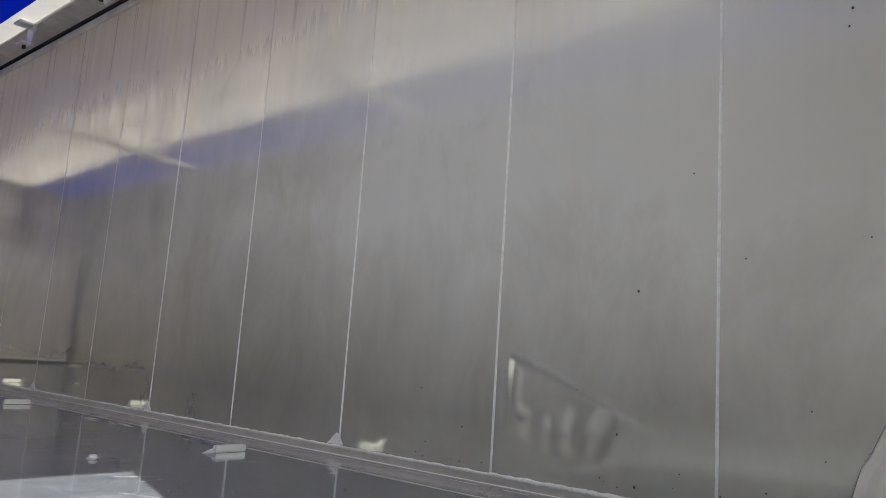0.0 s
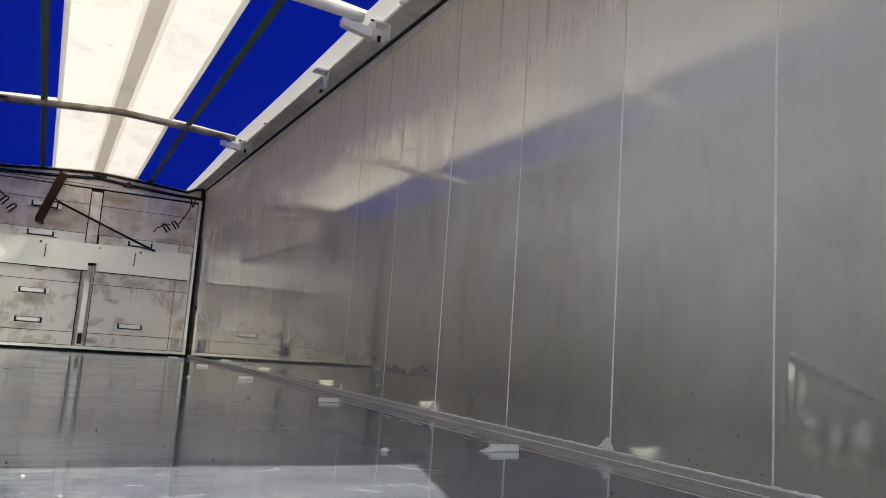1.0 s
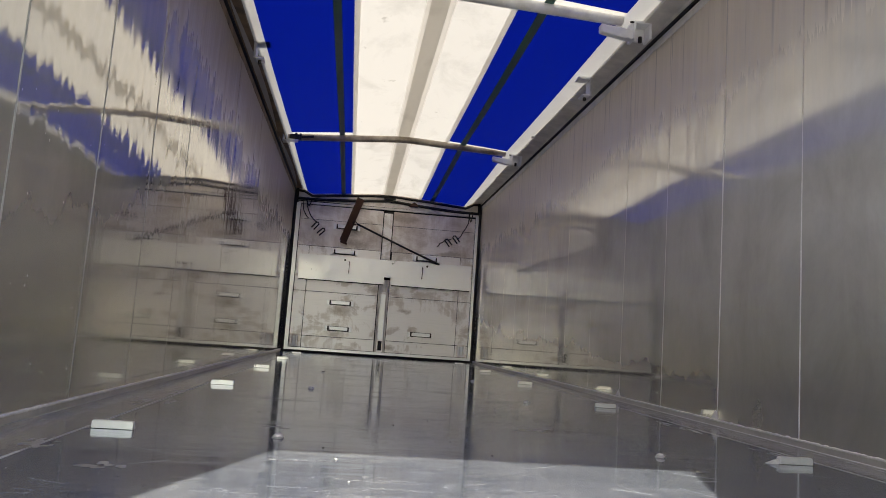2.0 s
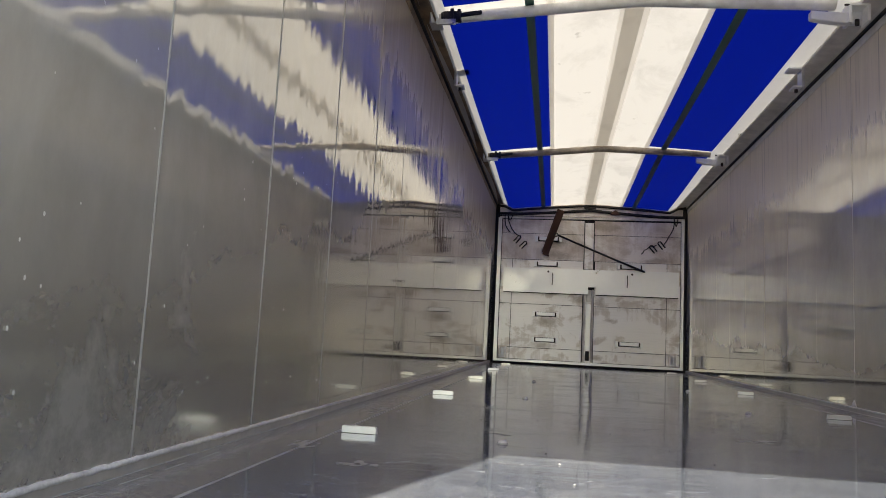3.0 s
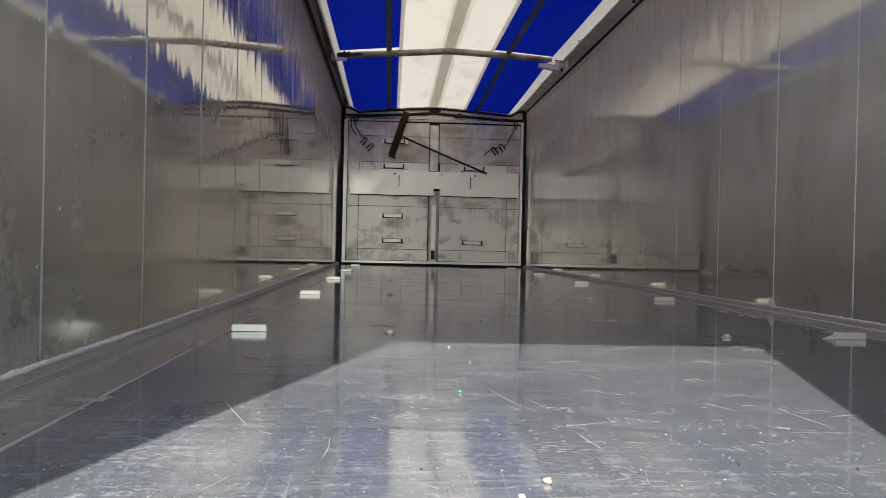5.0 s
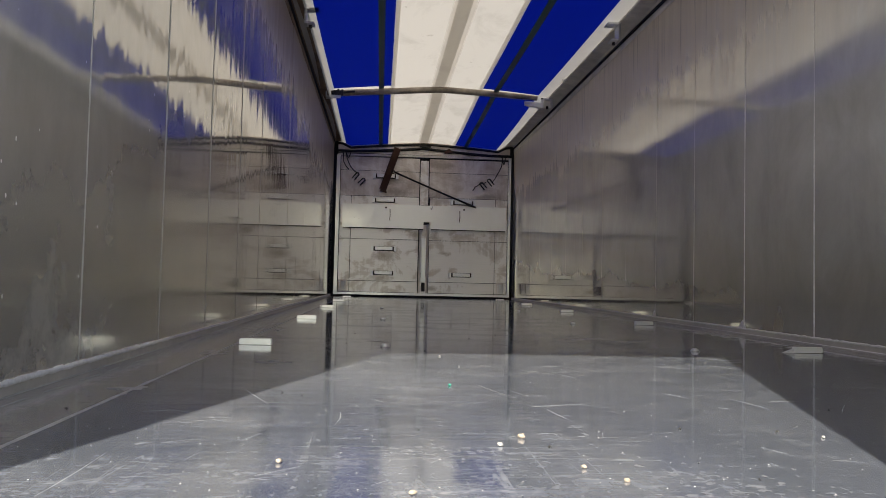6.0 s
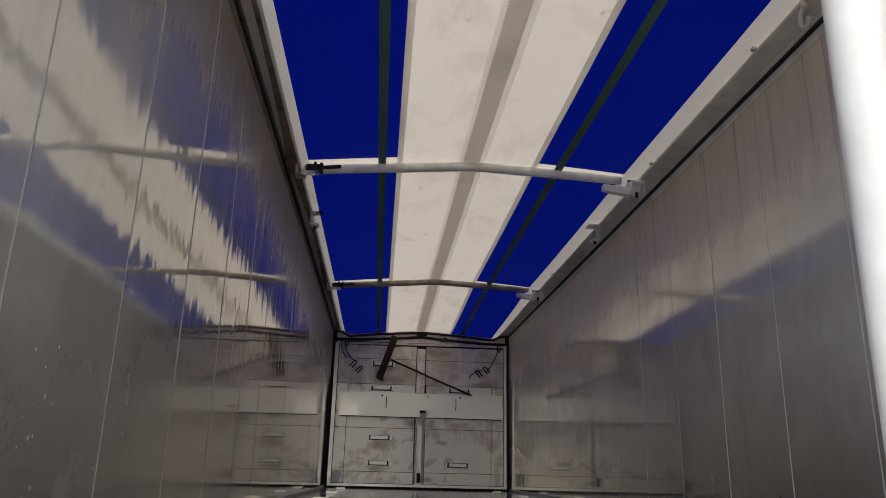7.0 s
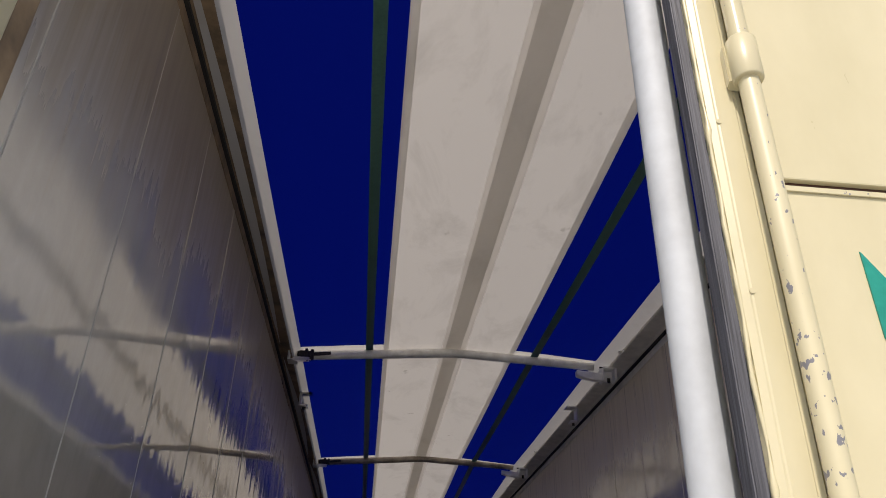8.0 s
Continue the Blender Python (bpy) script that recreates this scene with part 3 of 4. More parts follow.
def build_tarp():
    tarp = thing("tarpaulin", "white tarpaulin roof with blue panels, daylight glowing through", "tarpaulin", kind="structure")
    y0, y1 = REAR - 0.05, FRONT + 0.02
    part("white_panel", cloth_sheet(-0.506, 0.413, y0, y1, 0.0, 14), WHITE_CLOTH, tarp, "off-white cloth down the middle")
    spans = ((y0, BOW_AT[0] - 0.07), (BOW_AT[0] + 0.035, BOW_AT[1] - 0.06), (BOW_AT[1] + 0.03, y1))
    for x0, x1 in ((-1.068, -0.506), (0.413, 0.980)):
        for a, b in spans:
            part("blue_panel", cloth_sheet(x0, x1, a, b, 0.0, 8), BLUE_CLOTH, tarp, "deep blue cloth")
        for (_, a), (b, _) in zip(spans, spans[1:]):
            part("cross_band", cloth_sheet(x0, x1, a, b, 0.0, 8, 0.03), WHITE_CLOTH, tarp, "white cross band over a bow")
    part("edge_band", cloth_sheet(-1.20, -1.068, y0, y1, 0.0, 3), EDGE, tarp)
    part("edge_band", cloth_sheet(0.980, 1.17, y0, y1, 0.0, 4), EDGE, tarp)
    # doubled cloth along the joins and down the ridge
    for x0, x1 in ((-0.506, -0.470), (0.377, 0.413)):
        part("joining_seam", cloth_sheet(x0, x1, y0, y1, 0.005, 1), HEM, tarp)
    part("ridge_band", cloth_sheet(-0.100, 0.068, y0, y1, 0.005, 4), TAPE, tarp, "doubled cloth along the ridge")
    part("ridge_band", cloth_sheet(-0.074, 0.032, y0, y1, 0.010, 3), HEM, tarp)
    # lengthwise webbing between cloth and bows
    for x in (-0.602, 0.552):
        strap = bmesh.new()
        ys = list(np.arange(y0, y1, 0.1)) + [y1]
        lower = [(bm_x, y) for y in ys for bm_x in (x - 0.025, x + 0.025)]
        top = [strap.verts.new((a, y, roof_height(a, y) - 0.009)) for a, y in lower]
        low = [strap.verts.new((a, y, roof_height(a, y) - 0.012)) for a, y in lower]
        for j in range(len(ys) - 1):
            k = 2 * j
            strap.faces.new((top[k], top[k + 1], top[k + 3], top[k + 2]))
            strap.faces.new((low[k], low[k + 2], low[k + 3], low[k + 1]))
            strap.faces.new((top[k], top[k + 2], low[k + 2], low[k]))
            strap.faces.new((top[k + 1], low[k + 1], low[k + 3], top[k + 3]))
        part("webbing", strap, STRAP, tarp, "dark green-grey webbing strap")


def build_bow(y, lift, skin, label):
    bow = thing("roof_bow", label, "roof bow", "roof bows")
    bow.location = (0, 0, 0)
    pts = [(-1.10, 2.062), (-0.86, 2.084), (-0.50, 2.112), (-0.16, 2.140), (-0.06, 2.148), (0.0, 2.150), (0.06, 2.149), (0.16, 2.145), (0.60, 2.127), (0.98, 2.112)]
    path = []
    for (xa, za), (xb, zb) in zip(pts, pts[1:]):
        path += [(xa + (xb - xa) * k / 4, 0, za + (zb - za) * k / 4) for k in range(4)]
    path.append((pts[-1][0], 0, pts[-1][1]))
    part("tube", piped(path, 0.031, 18), skin, bow, "scuffed aluminium tube")
    # sleeve and hook plate on the right
    part("sleeve", prism([(0.85, 2.068), (1.03, 2.052), (1.042, 2.000), (0.98, 2.002), (0.865, 2.022), (0.85, 2.026)], "y", -0.036, 0.012, 0.003), BRIGHT, bow, "whitish sleeve box")
    hook = boxed((1.03, -0.045, 1.997), (1.045, 0.045, 2.103), 0.002)
    block(hook, (1.045, -0.045, 2.089), (1.135, 0.045, 2.103), 0.002)
    block(hook, (1.120, -0.045, 2.005), (1.135, 0.045, 2.089), 0.002)
    block(hook, (1.045, 0.030, 2.015), (1.120, 0.045, 2.089), 0.002)
    plate_ob = part("hook_plate", hook, BRIGHT, bow, "bent light metal hook plate")
    part("bolt", piped([(1.085, 0.0, 1.998), (1.085, 0.0, 2.03)], 0.011, 10), IRON, plate_ob, "dark bolt")
    part("pin", piped([(1.012, -0.04, 2.093), (1.035, -0.04, 2.093)], 0.006, 8), IRON, plate_ob)
    # ratchet latch on the left
    latch = boxed((-1.075, -0.055, 2.040), (-0.985, -0.010, 2.088), 0.006)
    block(latch, (-1.035, -0.062, 2.028), (-1.015, -0.012, 2.100), 0.004)
    block(latch, (-0.995, -0.062, 2.034), (-0.975, -0.012, 2.096), 0.004)
    tube(latch, [(-1.085, -0.034, 2.062), (-1.07, -0.034, 2.062)], 0.026, 10)
    latch_ob = part("latch", latch, IRON, bow, "black ratchet latch")
    part("lever", prism([(-0.985, 2.076), (-0.93, 2.084), (-0.86, 2.092), (-0.86, 2.072), (-0.93, 2.062), (-0.985, 2.056)], "y", -0.052, -0.036, 0.003), IRON, latch_ob)
    plate = boxed((-1.150, -0.05, 2.020), (-1.085, 0.05, 2.030), 0.002)
    block(plate, (-1.150, -0.05, 2.030), (-1.140, 0.05, 2.100), 0.002)
    block(plate, (-1.11, -0.07, 2.004), (-1.00, -0.055, 2.036), 0.003)
    part("bracket", plate, TRIM, bow, "aluminium end bracket")
    bow.matrix_basis = pose(0, y, lift)


def build_sockets():
    """Empty bow sockets, tabs and hooks on the rails."""
    def socket(x, y, s, label):
        ob = thing("bow_socket", label, "bracket", "empty bow sockets")
        c = boxed((-0.008, -0.045, -0.075), (0.008, 0.045, 0.055), 0.002)
        back = part("back_plate", c, TRIM, ob)
        part("upper_lip", boxed((-0.085, -0.045, 0.042), (-0.008, 0.045, 0.055), 0.002), BRIGHT, ob)
        part("lower_lip", boxed((-0.060, -0.045, -0.075), (-0.008, 0.045, -0.063), 0.002), BRIGHT, ob)
        part("bolt", piped([(-0.03, 0, -0.095), (-0.03, 0, -0.06)], 0.011, 8), IRON, back)
        ob.matrix_basis = pose(x, y, 2.034 if s > 0 else 2.06, 0, 0, 0 if s > 0 else 180)
    socket(1.082, 4.38, 1, "empty C-shaped aluminium bow socket under the rail")
    socket(-1.127, 4.42, -1, "empty aluminium bow socket on the opposite rail")
    for y, tilt in ((3.18, 4), (5.93, -3), (1.86, 2), (7.6, 0)):
        ob = thing("rail_tab", "small bolted aluminium tab on the roof rail", "tab", "tabs on the rail")
        part("plate", boxed((-0.006, -0.04, -0.028), (0.0, 0.04, 0.028), 0.002), BRIGHT, ob)
        part("lug", boxed((-0.028, -0.012, -0.026), (-0.006, 0.012, -0.012), 0.002), TRIM, ob)
        part("bolt", piped([(-0.012, 0.02, 0.008), (-0.004, 0.02, 0.008)], 0.007, 8), IRON, ob)
        ob.matrix_basis = pose(1.0895, y, 2.122, tilt, 0, 0)
    hook = thing("rail_hook", "grey bent steel hook hanging from the roof rail", "hook")
    path = [(1.10, 1.50 + 0.03 * math.sin(a), 2.03 + 0.045 * math.cos(a)) for a in np.linspace(-0.2, 4.4, 14)]
    part("bend", piped(path, 0.011, 8), RAIL, hook)
    part("shank", piped([(1.10, 1.494, 2.074), (1.10, 1.494, 2.105)], 0.011, 8), RAIL, hook)


# ---- front bulkhead ----
def build_bulkhead():
    wall = solid("wall_front", boxed((-1.30, FRONT + 0.012, -0.12), (1.30, FRONT + 0.07, 2.20)), SHADOW_GAP,
                 "dirty pale metal front bulkhead with step handles", "bulkhead", kind="structure")

    def plate(x0, x1, z0, z1, material, face=FRONT):
        part("panel", boxed((x0 + 0.0025, face, z0 + 0.0025), (x1 - 0.0025, FRONT + 0.011, z1 - 0.0025), 0.0025), material, wall)

    rows = ((0.062, 0.212, BOARD), (0.212, 0.776, BOARD), (0.776, 1.357, BOARD), (1.357, 1.700, BOARD_TOP), (1.700, 1.888, BOARD_TOP))
    for n, (z0, z1, material) in enumerate(rows):
        if n < 3:
            plate(-1.130, -0.979, z0, z1, material, FRONT - 0.004)
            plate(-0.979, -0.062, z0, z1, material)
            plate(0.080, 0.982, z0, z1, material)
            plate(0.982, 1.150, z0, z1, material, FRONT - 0.004)
        else:
            plate(-1.130, -0.062, z0, z1, material)
            plate(0.068, 1.150, z0, z1, material)
    # light frame round the edge
    part("frame_side", boxed((-1.184, FRONT - 0.03, 0.03), (-1.136, FRONT + 0.01, 1.90), 0.003), PLANK, wall, "light angle strip")
    part("frame_side", boxed((1.152, FRONT - 0.03, 0.03), (1.188, FRONT + 0.01, 1.92), 0.003), PLANK, wall, "light angle strip")
    part("frame_sill", boxed((-1.184, FRONT - 0.034, 0.026), (1.188, FRONT + 0.01, 0.060), 0.003), PLANK, wall, "bright sill strip")
    part("frame_head", prism([(-1.166, 1.892), (1.188, 1.908), (1.188, 1.935), (-1.166, 1.918)], "y", FRONT - 0.028, FRONT + 0.01, 0.002), RAIL, wall, "grimy head strip")
    # black rubber at the corners and along the floor
    part("corner_seal", boxed((-1.224, FRONT - 0.022, 0.0), (-1.188, FRONT + 0.011, 1.96), 0.004), RUBBER, wall, "black rubber corner seal")
    part("corner_seal", boxed((1.193, FRONT - 0.022, 0.0), (1.224, FRONT + 0.011, 1.97), 0.004), RUBBER, wall, "black rubber corner seal")
    part("floor_seal", boxed((-1.165, FRONT - 0.02, 0.002), (1.187, FRONT + 0.011, 0.024), 0.003), RUBBER, wall, "black rubber floor seal")
    # centre post: closed profile above, open slotted channel below
    part("post_upper", boxed((-0.055, FRONT - 0.022, 1.250), (0.058, FRONT + 0.011, 1.856), 0.004), BOARD, wall, "grimy centre post")
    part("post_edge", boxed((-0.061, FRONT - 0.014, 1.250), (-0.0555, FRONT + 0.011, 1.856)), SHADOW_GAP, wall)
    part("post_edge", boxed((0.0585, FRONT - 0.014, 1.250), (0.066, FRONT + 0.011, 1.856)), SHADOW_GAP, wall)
    part("post_side", boxed((-0.054, FRONT - 0.040, 0.062), (-0.030, FRONT + 0.011, 0.99), 0.003), RAIL, wall)
    part("post_side", boxed((0.048, FRONT - 0.040, 0.062), (0.074, FRONT + 0.011, 0.99), 0.003), RAIL, wall)
    part("post_back", boxed((-0.0295, FRONT - 0.008, 0.062), (0.0475, FRONT + 0.0105, 0.98), 0.001), BOARD, wall)
    part("post_insert", boxed((-0.020, FRONT - 0.044, 0.225), (0.042, FRONT + 0.010, 0.80), 0.004), PLANK, wall, "bright strip inside the channel")
    part("post_foot", boxed((-0.012, FRONT - 0.034, 0.085), (0.036, FRONT + 0.010, 0.205), 0.004), IRON, wall, "black latch foot")
    part("post_head", boxed((-0.018, FRONT - 0.036, 0.83), (0.044, FRONT + 0.010, 0.985), 0.004), RAIL, wall)
    # corner pockets
    for x in (-1.066, 1.066):
        pocket = boxed((x - 0.045, FRONT - 0.05, 0.075), (x - 0.030, FRONT - 0.004, 0.215), 0.003)
        block(pocket, (x + 0.030, FRONT - 0.05, 0.075), (x + 0.045, FRONT - 0.004, 0.215), 0.003)
        block(pocket, (x - 0.030, FRONT - 0.05, 0.075), (x + 0.030, FRONT - 0.004, 0.088), 0.003)
        part("pocket", pocket, BOARD, wall, "grimy U-shaped corner pocket")
        part("pocket_pin", boxed((x - 0.020, FRONT - 0.036, 0.088), (x + 0.020, FRONT - 0.004, 0.200), 0.003), BRIGHT, wall)
        part("pocket_back", boxed((x - 0.058, FRONT - 0.0095, 0.066), (x + 0.058, FRONT - 0.0045, 0.226)), BOARD_TOP, wall)
    # step handles
    for x, z in ((-0.527, 0.320), (-0.527, 0.647), (-0.527, 1.298), (-0.522, 1.626), (0.526, 0.314), (0.532, 1.294)):
        grip = part("step_handle", boxed((x - 0.118, FRONT - 0.070, z - 0.020), (x + 0.118, FRONT - 0.040, z + 0.026), 0.006), PLANK, wall, "light folding step handle")
        # dark plate stands in for the shadow outline behind the handle
        part("back_plate", boxed((x - 0.132, FRONT - 0.0075, z - 0.028), (x + 0.132, FRONT - 0.003, z + 0.031), 0.001), SHADOW_GAP, grip, "dark plate painting the shadow round the handle")
        for s in (-1, 1):
            a, b = sorted((x + s * 0.170, x + s * 0.136))
            part("lug", boxed((a, FRONT - 0.062, z - 0.034), (b, FRONT - 0.003, z + 0.034), 0.004), PLANK, grip)
            a, b = sorted((x + s * 0.135, x + s * 0.119))
            part("pivot", boxed((a, FRONT - 0.066, z - 0.026), (b, FRONT - 0.003, z + 0.028), 0.003), IRON, grip, "dark pivot block")
    # top edge: arched dark head with a thin cable along it
    arch = []
    for x in np.linspace(-1.20, 1.20, 25):
        arch.append((x, FRONT - 0.03, roof_height(x, FRONT) - 0.032))
    part("arch", piped(arch, 0.016, 8), IRON, wall, "dark arched head tube")
    low = [(x, FRONT - 0.02, 1.955 + 0.065 * max(0.0, 1 - abs(x) / 0.9) ** 1.2) for x in np.linspace(-1.17, 1.17, 25)]
    part("head_rubber", piped(low, [0.018] * 25, 8), RUBBER, wall, "black rubber head seal")
    part("head_plate", boxed((-1.17, FRONT + 0.0, 1.936), (1.17, FRONT + 0.011, 2.11)), BOARD_TOP, wall)
    part("ridge_clip", boxed((-0.075, FRONT - 0.05, 2.035), (0.075, FRONT - 0.02, 2.060), 0.004), IRON, wall)
    part("clip", prism([(0.255, 1.965), (0.375, 1.965), (0.355, 2.005), (0.320, 2.028), (0.285, 2.005)], "y", FRONT - 0.06, FRONT - 0.02, 0.003), RUST, wall, "rusty three-cornered clip")


def build_bulkhead_things():
    # loose cover sheet with a notch over the centre post
    a, b = -1.088, 1.122
    sheet = thing("cover_sheet", "pale galvanised sheet strip fixed across the bulkhead", "metal sheet")
    out = [(a, 0.925), (0.0, 0.925), (0.0, 1.018), (0.096, 1.018), (0.096, 0.925), (b, 0.925), (b, 1.247), (a, 1.238)]
    part("sheet", prism(out, "y", FRONT - 0.062, FRONT - 0.046, 0.002), PLANK, sheet)
    for x in (-0.456, 0.486):
        part("slot", prism([(x - 0.006, 1.03), (x + 0.005, 1.03), (x + 0.008, 1.10), (x + 0.006, 1.185), (x - 0.004, 1.185), (x - 0.001, 1.10)], "y", FRONT - 0.0655, FRONT - 0.0622), IRON, sheet, "dark slot")
        part("hole", piped([(x - 0.055 if x < 0 else x + 0.06, FRONT - 0.066, 1.20), (x - 0.055 if x < 0 else x + 0.06, FRONT - 0.06, 1.20)], 0.013, 10), IRON, sheet)
    # uneven dark strips modelled as the soft shadow below the sheet
    for xa, xb in ((a + 0.01, -0.004), (0.1, b - 0.01)):
        low = [(x, FRONT - 0.05, 0.921 + 0.004 * noise.noise(Vector((x * 17, 0, 0)))) for x in np.linspace(xa, xb, 24)]
        part("under_shadow", piped(low, 0.0055, 6, 0.5), IRON, sheet, "dark strip painting the shadow under the sheet")
    for x in (-0.95, -0.2, 0.25, 0.98):
        part("spacer", boxed((x - 0.02, FRONT - 0.046, 1.06), (x + 0.02, FRONT - 0.003, 1.10)), RAIL, sheet)
    # rusty channel hanging askew from the head
    bar = thing("rusty_channel", "brown rusty steel channel hanging askew from the roof head", "steel channel")
    body = boxed((-0.042, 0, -0.60), (0.042, 0.010, 0.0), 0.002)
    block(body, (-0.046, -0.045, -0.60), (-0.036, 0.010, 0.0), 0.002)
    block(body, (0.036, -0.045, -0.60), (0.046, 0.010, 0.0), 0.002)
    part("channel", body, RUST, bar)
    part("end_lip", boxed((-0.030, -0.045, -0.625), (0.060, 0.0, -0.60), 0.003), RUST, bar)
    bar.matrix_basis = pose(-0.372, FRONT - 0.10, 2.005, 4, 18.3, 0)
    # thin dark rod leaning from the channel to a handle
    rod = thing("steel_rod", "thin dark steel rod leaning across the bulkhead", "rod")
    part("rod", piped([(-0.40, FRONT - 0.085, 1.675), (0.30, FRONT - 0.085, 1.39), (0.68, FRONT - 0.085, 1.243)], 0.0125, 8), IRON, rod)
    part("foot", prism([(0.56, 1.262), (0.70, 1.225), (0.70, 1.245), (0.58, 1.282)], "y", FRONT - 0.10, FRONT - 0.07, 0.002), IRON, rod)
    part("eye", piped([(-0.43 + 0.022 * math.cos(t), FRONT - 0.085, 1.682 + 0.022 * math.sin(t)) for t in np.linspace(0, 6.0, 12)], 0.007, 6), IRON, rod)
    # cord ends with hooks in both upper corners
    def cords(name, pts_list, hooks):
        ob = thing(name, "black cords with bent wire hooks hanging in the corner", "cord", "hook cords")
        for pts in pts_list:
            path = []
            for (xa, za), (xb, zb) in zip(pts, pts[1:]):
                path += [(xa + (xb - xa) * k / 4, FRONT - 0.05, za + (zb - za) * k / 4 - 0.012 * math.sin(math.pi * k / 4)) for k in range(4)]
            path.append((pts[-1][0], FRONT - 0.05, pts[-1][1]))
            part("cord", piped(path, 0.0065, 6), IRON, ob)
        for x, z, turn in hooks:
            c, s = math.cos(turn), math.sin(turn)
            shape = [(-0.052, 0.020), (0.045, 0.020), (0.056, 0.0), (0.045, -0.020), (-0.052, -0.020)]
            part("hook", piped([(x + u * c - w * s, FRONT - 0.055, z + u * s + w * c) for u, w in shape], 0.009, 6), IRON, ob)
    cords("hook_cord", [[(-1.06, 1.94), (-1.05, 1.86), (-0.99, 1.73), (-0.90, 1.655)], [(-1.10, 1.93), (-1.09, 1.80), (-1.02, 1.70)], [(-1.00, 1.93), (-1.03, 1.86), (-1.06, 1.93)]],
          [(-0.925, 1.612, 0.9), (-0.845, 1.540, 0.8)])
    cords("hook_cord", [[(1.06, 1.94), (1.05, 1.82), (0.99, 1.70), (0.93, 1.60)], [(1.10, 1.93), (1.08, 1.83), (1.05, 1.94)], [(0.84, 1.59), (0.76, 1.575), (0.69, 1.52), (0.655, 1.47)]],
          [(0.80, 1.535, 2.25), (0.90, 1.585, 2.25)])


# ---- rear frame, centre post, closed door leaf ----
def build_rear():
    frame_ob = thing("rear_frame", "cream painted rear door frame of the trailer", "door frame", kind="structure")
    for s in (-1, 1):
        a, b = sorted((s * 1.175, s * 1.30))
        part("post", boxed((a, REAR - 0.13, -0.30), (b, REAR - 0.062, 2.20), 0.006), CREAM, frame_ob)
        c, d = sorted((s * 1.178, s * HALF))
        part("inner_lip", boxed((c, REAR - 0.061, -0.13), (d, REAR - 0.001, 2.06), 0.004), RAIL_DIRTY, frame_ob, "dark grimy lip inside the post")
    part("header", boxed((-1.17, REAR - 0.11, 2.135), (1.17, REAR, 2.26), 0.006), CREAM, frame_ob)
    post = thing("centre_pole", "upright silver aluminium tube standing in the rear opening", "pole")
    zs = list(np.arange(-0.139, 2.131, 0.07)) + [2.134]
    pole = piped([(-0.022, -0.300, z) for z in zs], 0.0378, 28)
    for v in pole.verts:
        # two shallow knocks in the tube
        for z, a in ((1.02, -1.9), (0.62, -1.2)):
            d = Vector((math.cos(a), math.sin(a)))
            n = Vector((v.co.x + 0.022, v.co.y + 0.300)).normalized()
            v.co.xy -= n * 0.003 * max(0, n.dot(d)) ** 6 * math.exp(-((v.co.z - z) / 0.05) ** 2)
    part("tube", pole, SILVER, post)
    part("foot", piped([(-0.022, -0.300, -0.1395), (-0.022, -0.300, -0.115)], 0.052, 20), RAIL, post)
    arm = boxed((-0.055, REAR - 0.03, 2.095), (0.011, -0.255, 2.134), 0.003)
    part("top_clamp", arm, RAIL, post)

    # closed right leaf, its outer skin towards the yard
    door = thing("rear_door", "closed cream painted rear door leaf with a lock rod", "door")
    y_in, y_out = -0.425, -0.452
    part("edge_channel", prism([(-0.013, y_in), (-0.013, y_out - 0.004), (0.002, y_out - 0.012), (0.040, y_out - 0.012), (0.062, y_out + 0.006), (0.062, y_in)], "z", -0.28, 2.125, 0.003), CREAM, door, "cream edge profile")
    part("rubber_seal", prism([(-0.032, y_in + 0.018), (-0.029, y_in - 0.010), (-0.0135, y_in - 0.020), (-0.0135, y_in + 0.022), (-0.022, y_in + 0.026)], "z", -0.28, 2.125, 0.002), SEAL, door, "weathered grey rubber seal")
    flakes = [(-0.0125 + 0.003 * noise.noise(Vector((z * 9, 0, 4))), y_out - 0.002 + 0.002 * noise.noise(Vector((z * 13, 2, 0))), z) for z in np.arange(-0.27, 2.115, 0.018)]
    part("paint_edge", piped(flakes, [max(0.0012, 0.0036 + 0.003 * noise.noise(Vector((p[2] * 21, 1, 7)))) for p in flakes], 6, 0.5), CREAM, door, "flaking cream paint along the seal")
    part("lower_skin", boxed((0.0625, y_out, -0.28), (1.168, y_in, 0.930), 0.003), CREAM, door)
    part("upper_skin", boxed((0.0625, y_out - 0.007, 0.939), (1.168, y_in, 2.125), 0.003), CREAM, door)
    part("skin_joint", boxed((0.084, y_out + 0.004, 0.9305), (1.168, y_in - 0.004, 0.9385)), RUST, door, "rusty gap between the skins")
    part("skin_fold", boxed((0.090, y_out - 0.0045, 0.918), (1.168, y_out - 0.0005, 0.928), 0.001), CHIPPED, door)
    part("badge", prism([(0.195, 0.815), (0.197, 0.672), (0.305, 0.655)], "y", y_out - 0.003, y_out - 0.0005), TEAL, door, "teal painted mark")
    rod_x, rod_y = 0.053, -0.494
    rod = part("lock_rod", piped([(rod_x, rod_y, z) for z in np.arange(-0.26, 2.1, 0.08)], 0.0172, 20), CHIPPED, door, "cream lock rod, paint chipped to grey")
    part("sleeve", piped([(rod_x, rod_y, z) for z in (1.106, 1.109, 1.192, 1.195)], [0.0235, 0.0255, 0.0255, 0.0235], 22), CREAM, rod, "cream guide sleeve")
    part("guide", prism([(rod_x - 0.030, rod_y + 0.006), (rod_x - 0.024, y_out - 0.012), (rod_x + 0.010, y_out - 0.012), (rod_x + 0.012, rod_y + 0.016)], "z", 1.108, 1.19, 0.002), CREAM, rod)
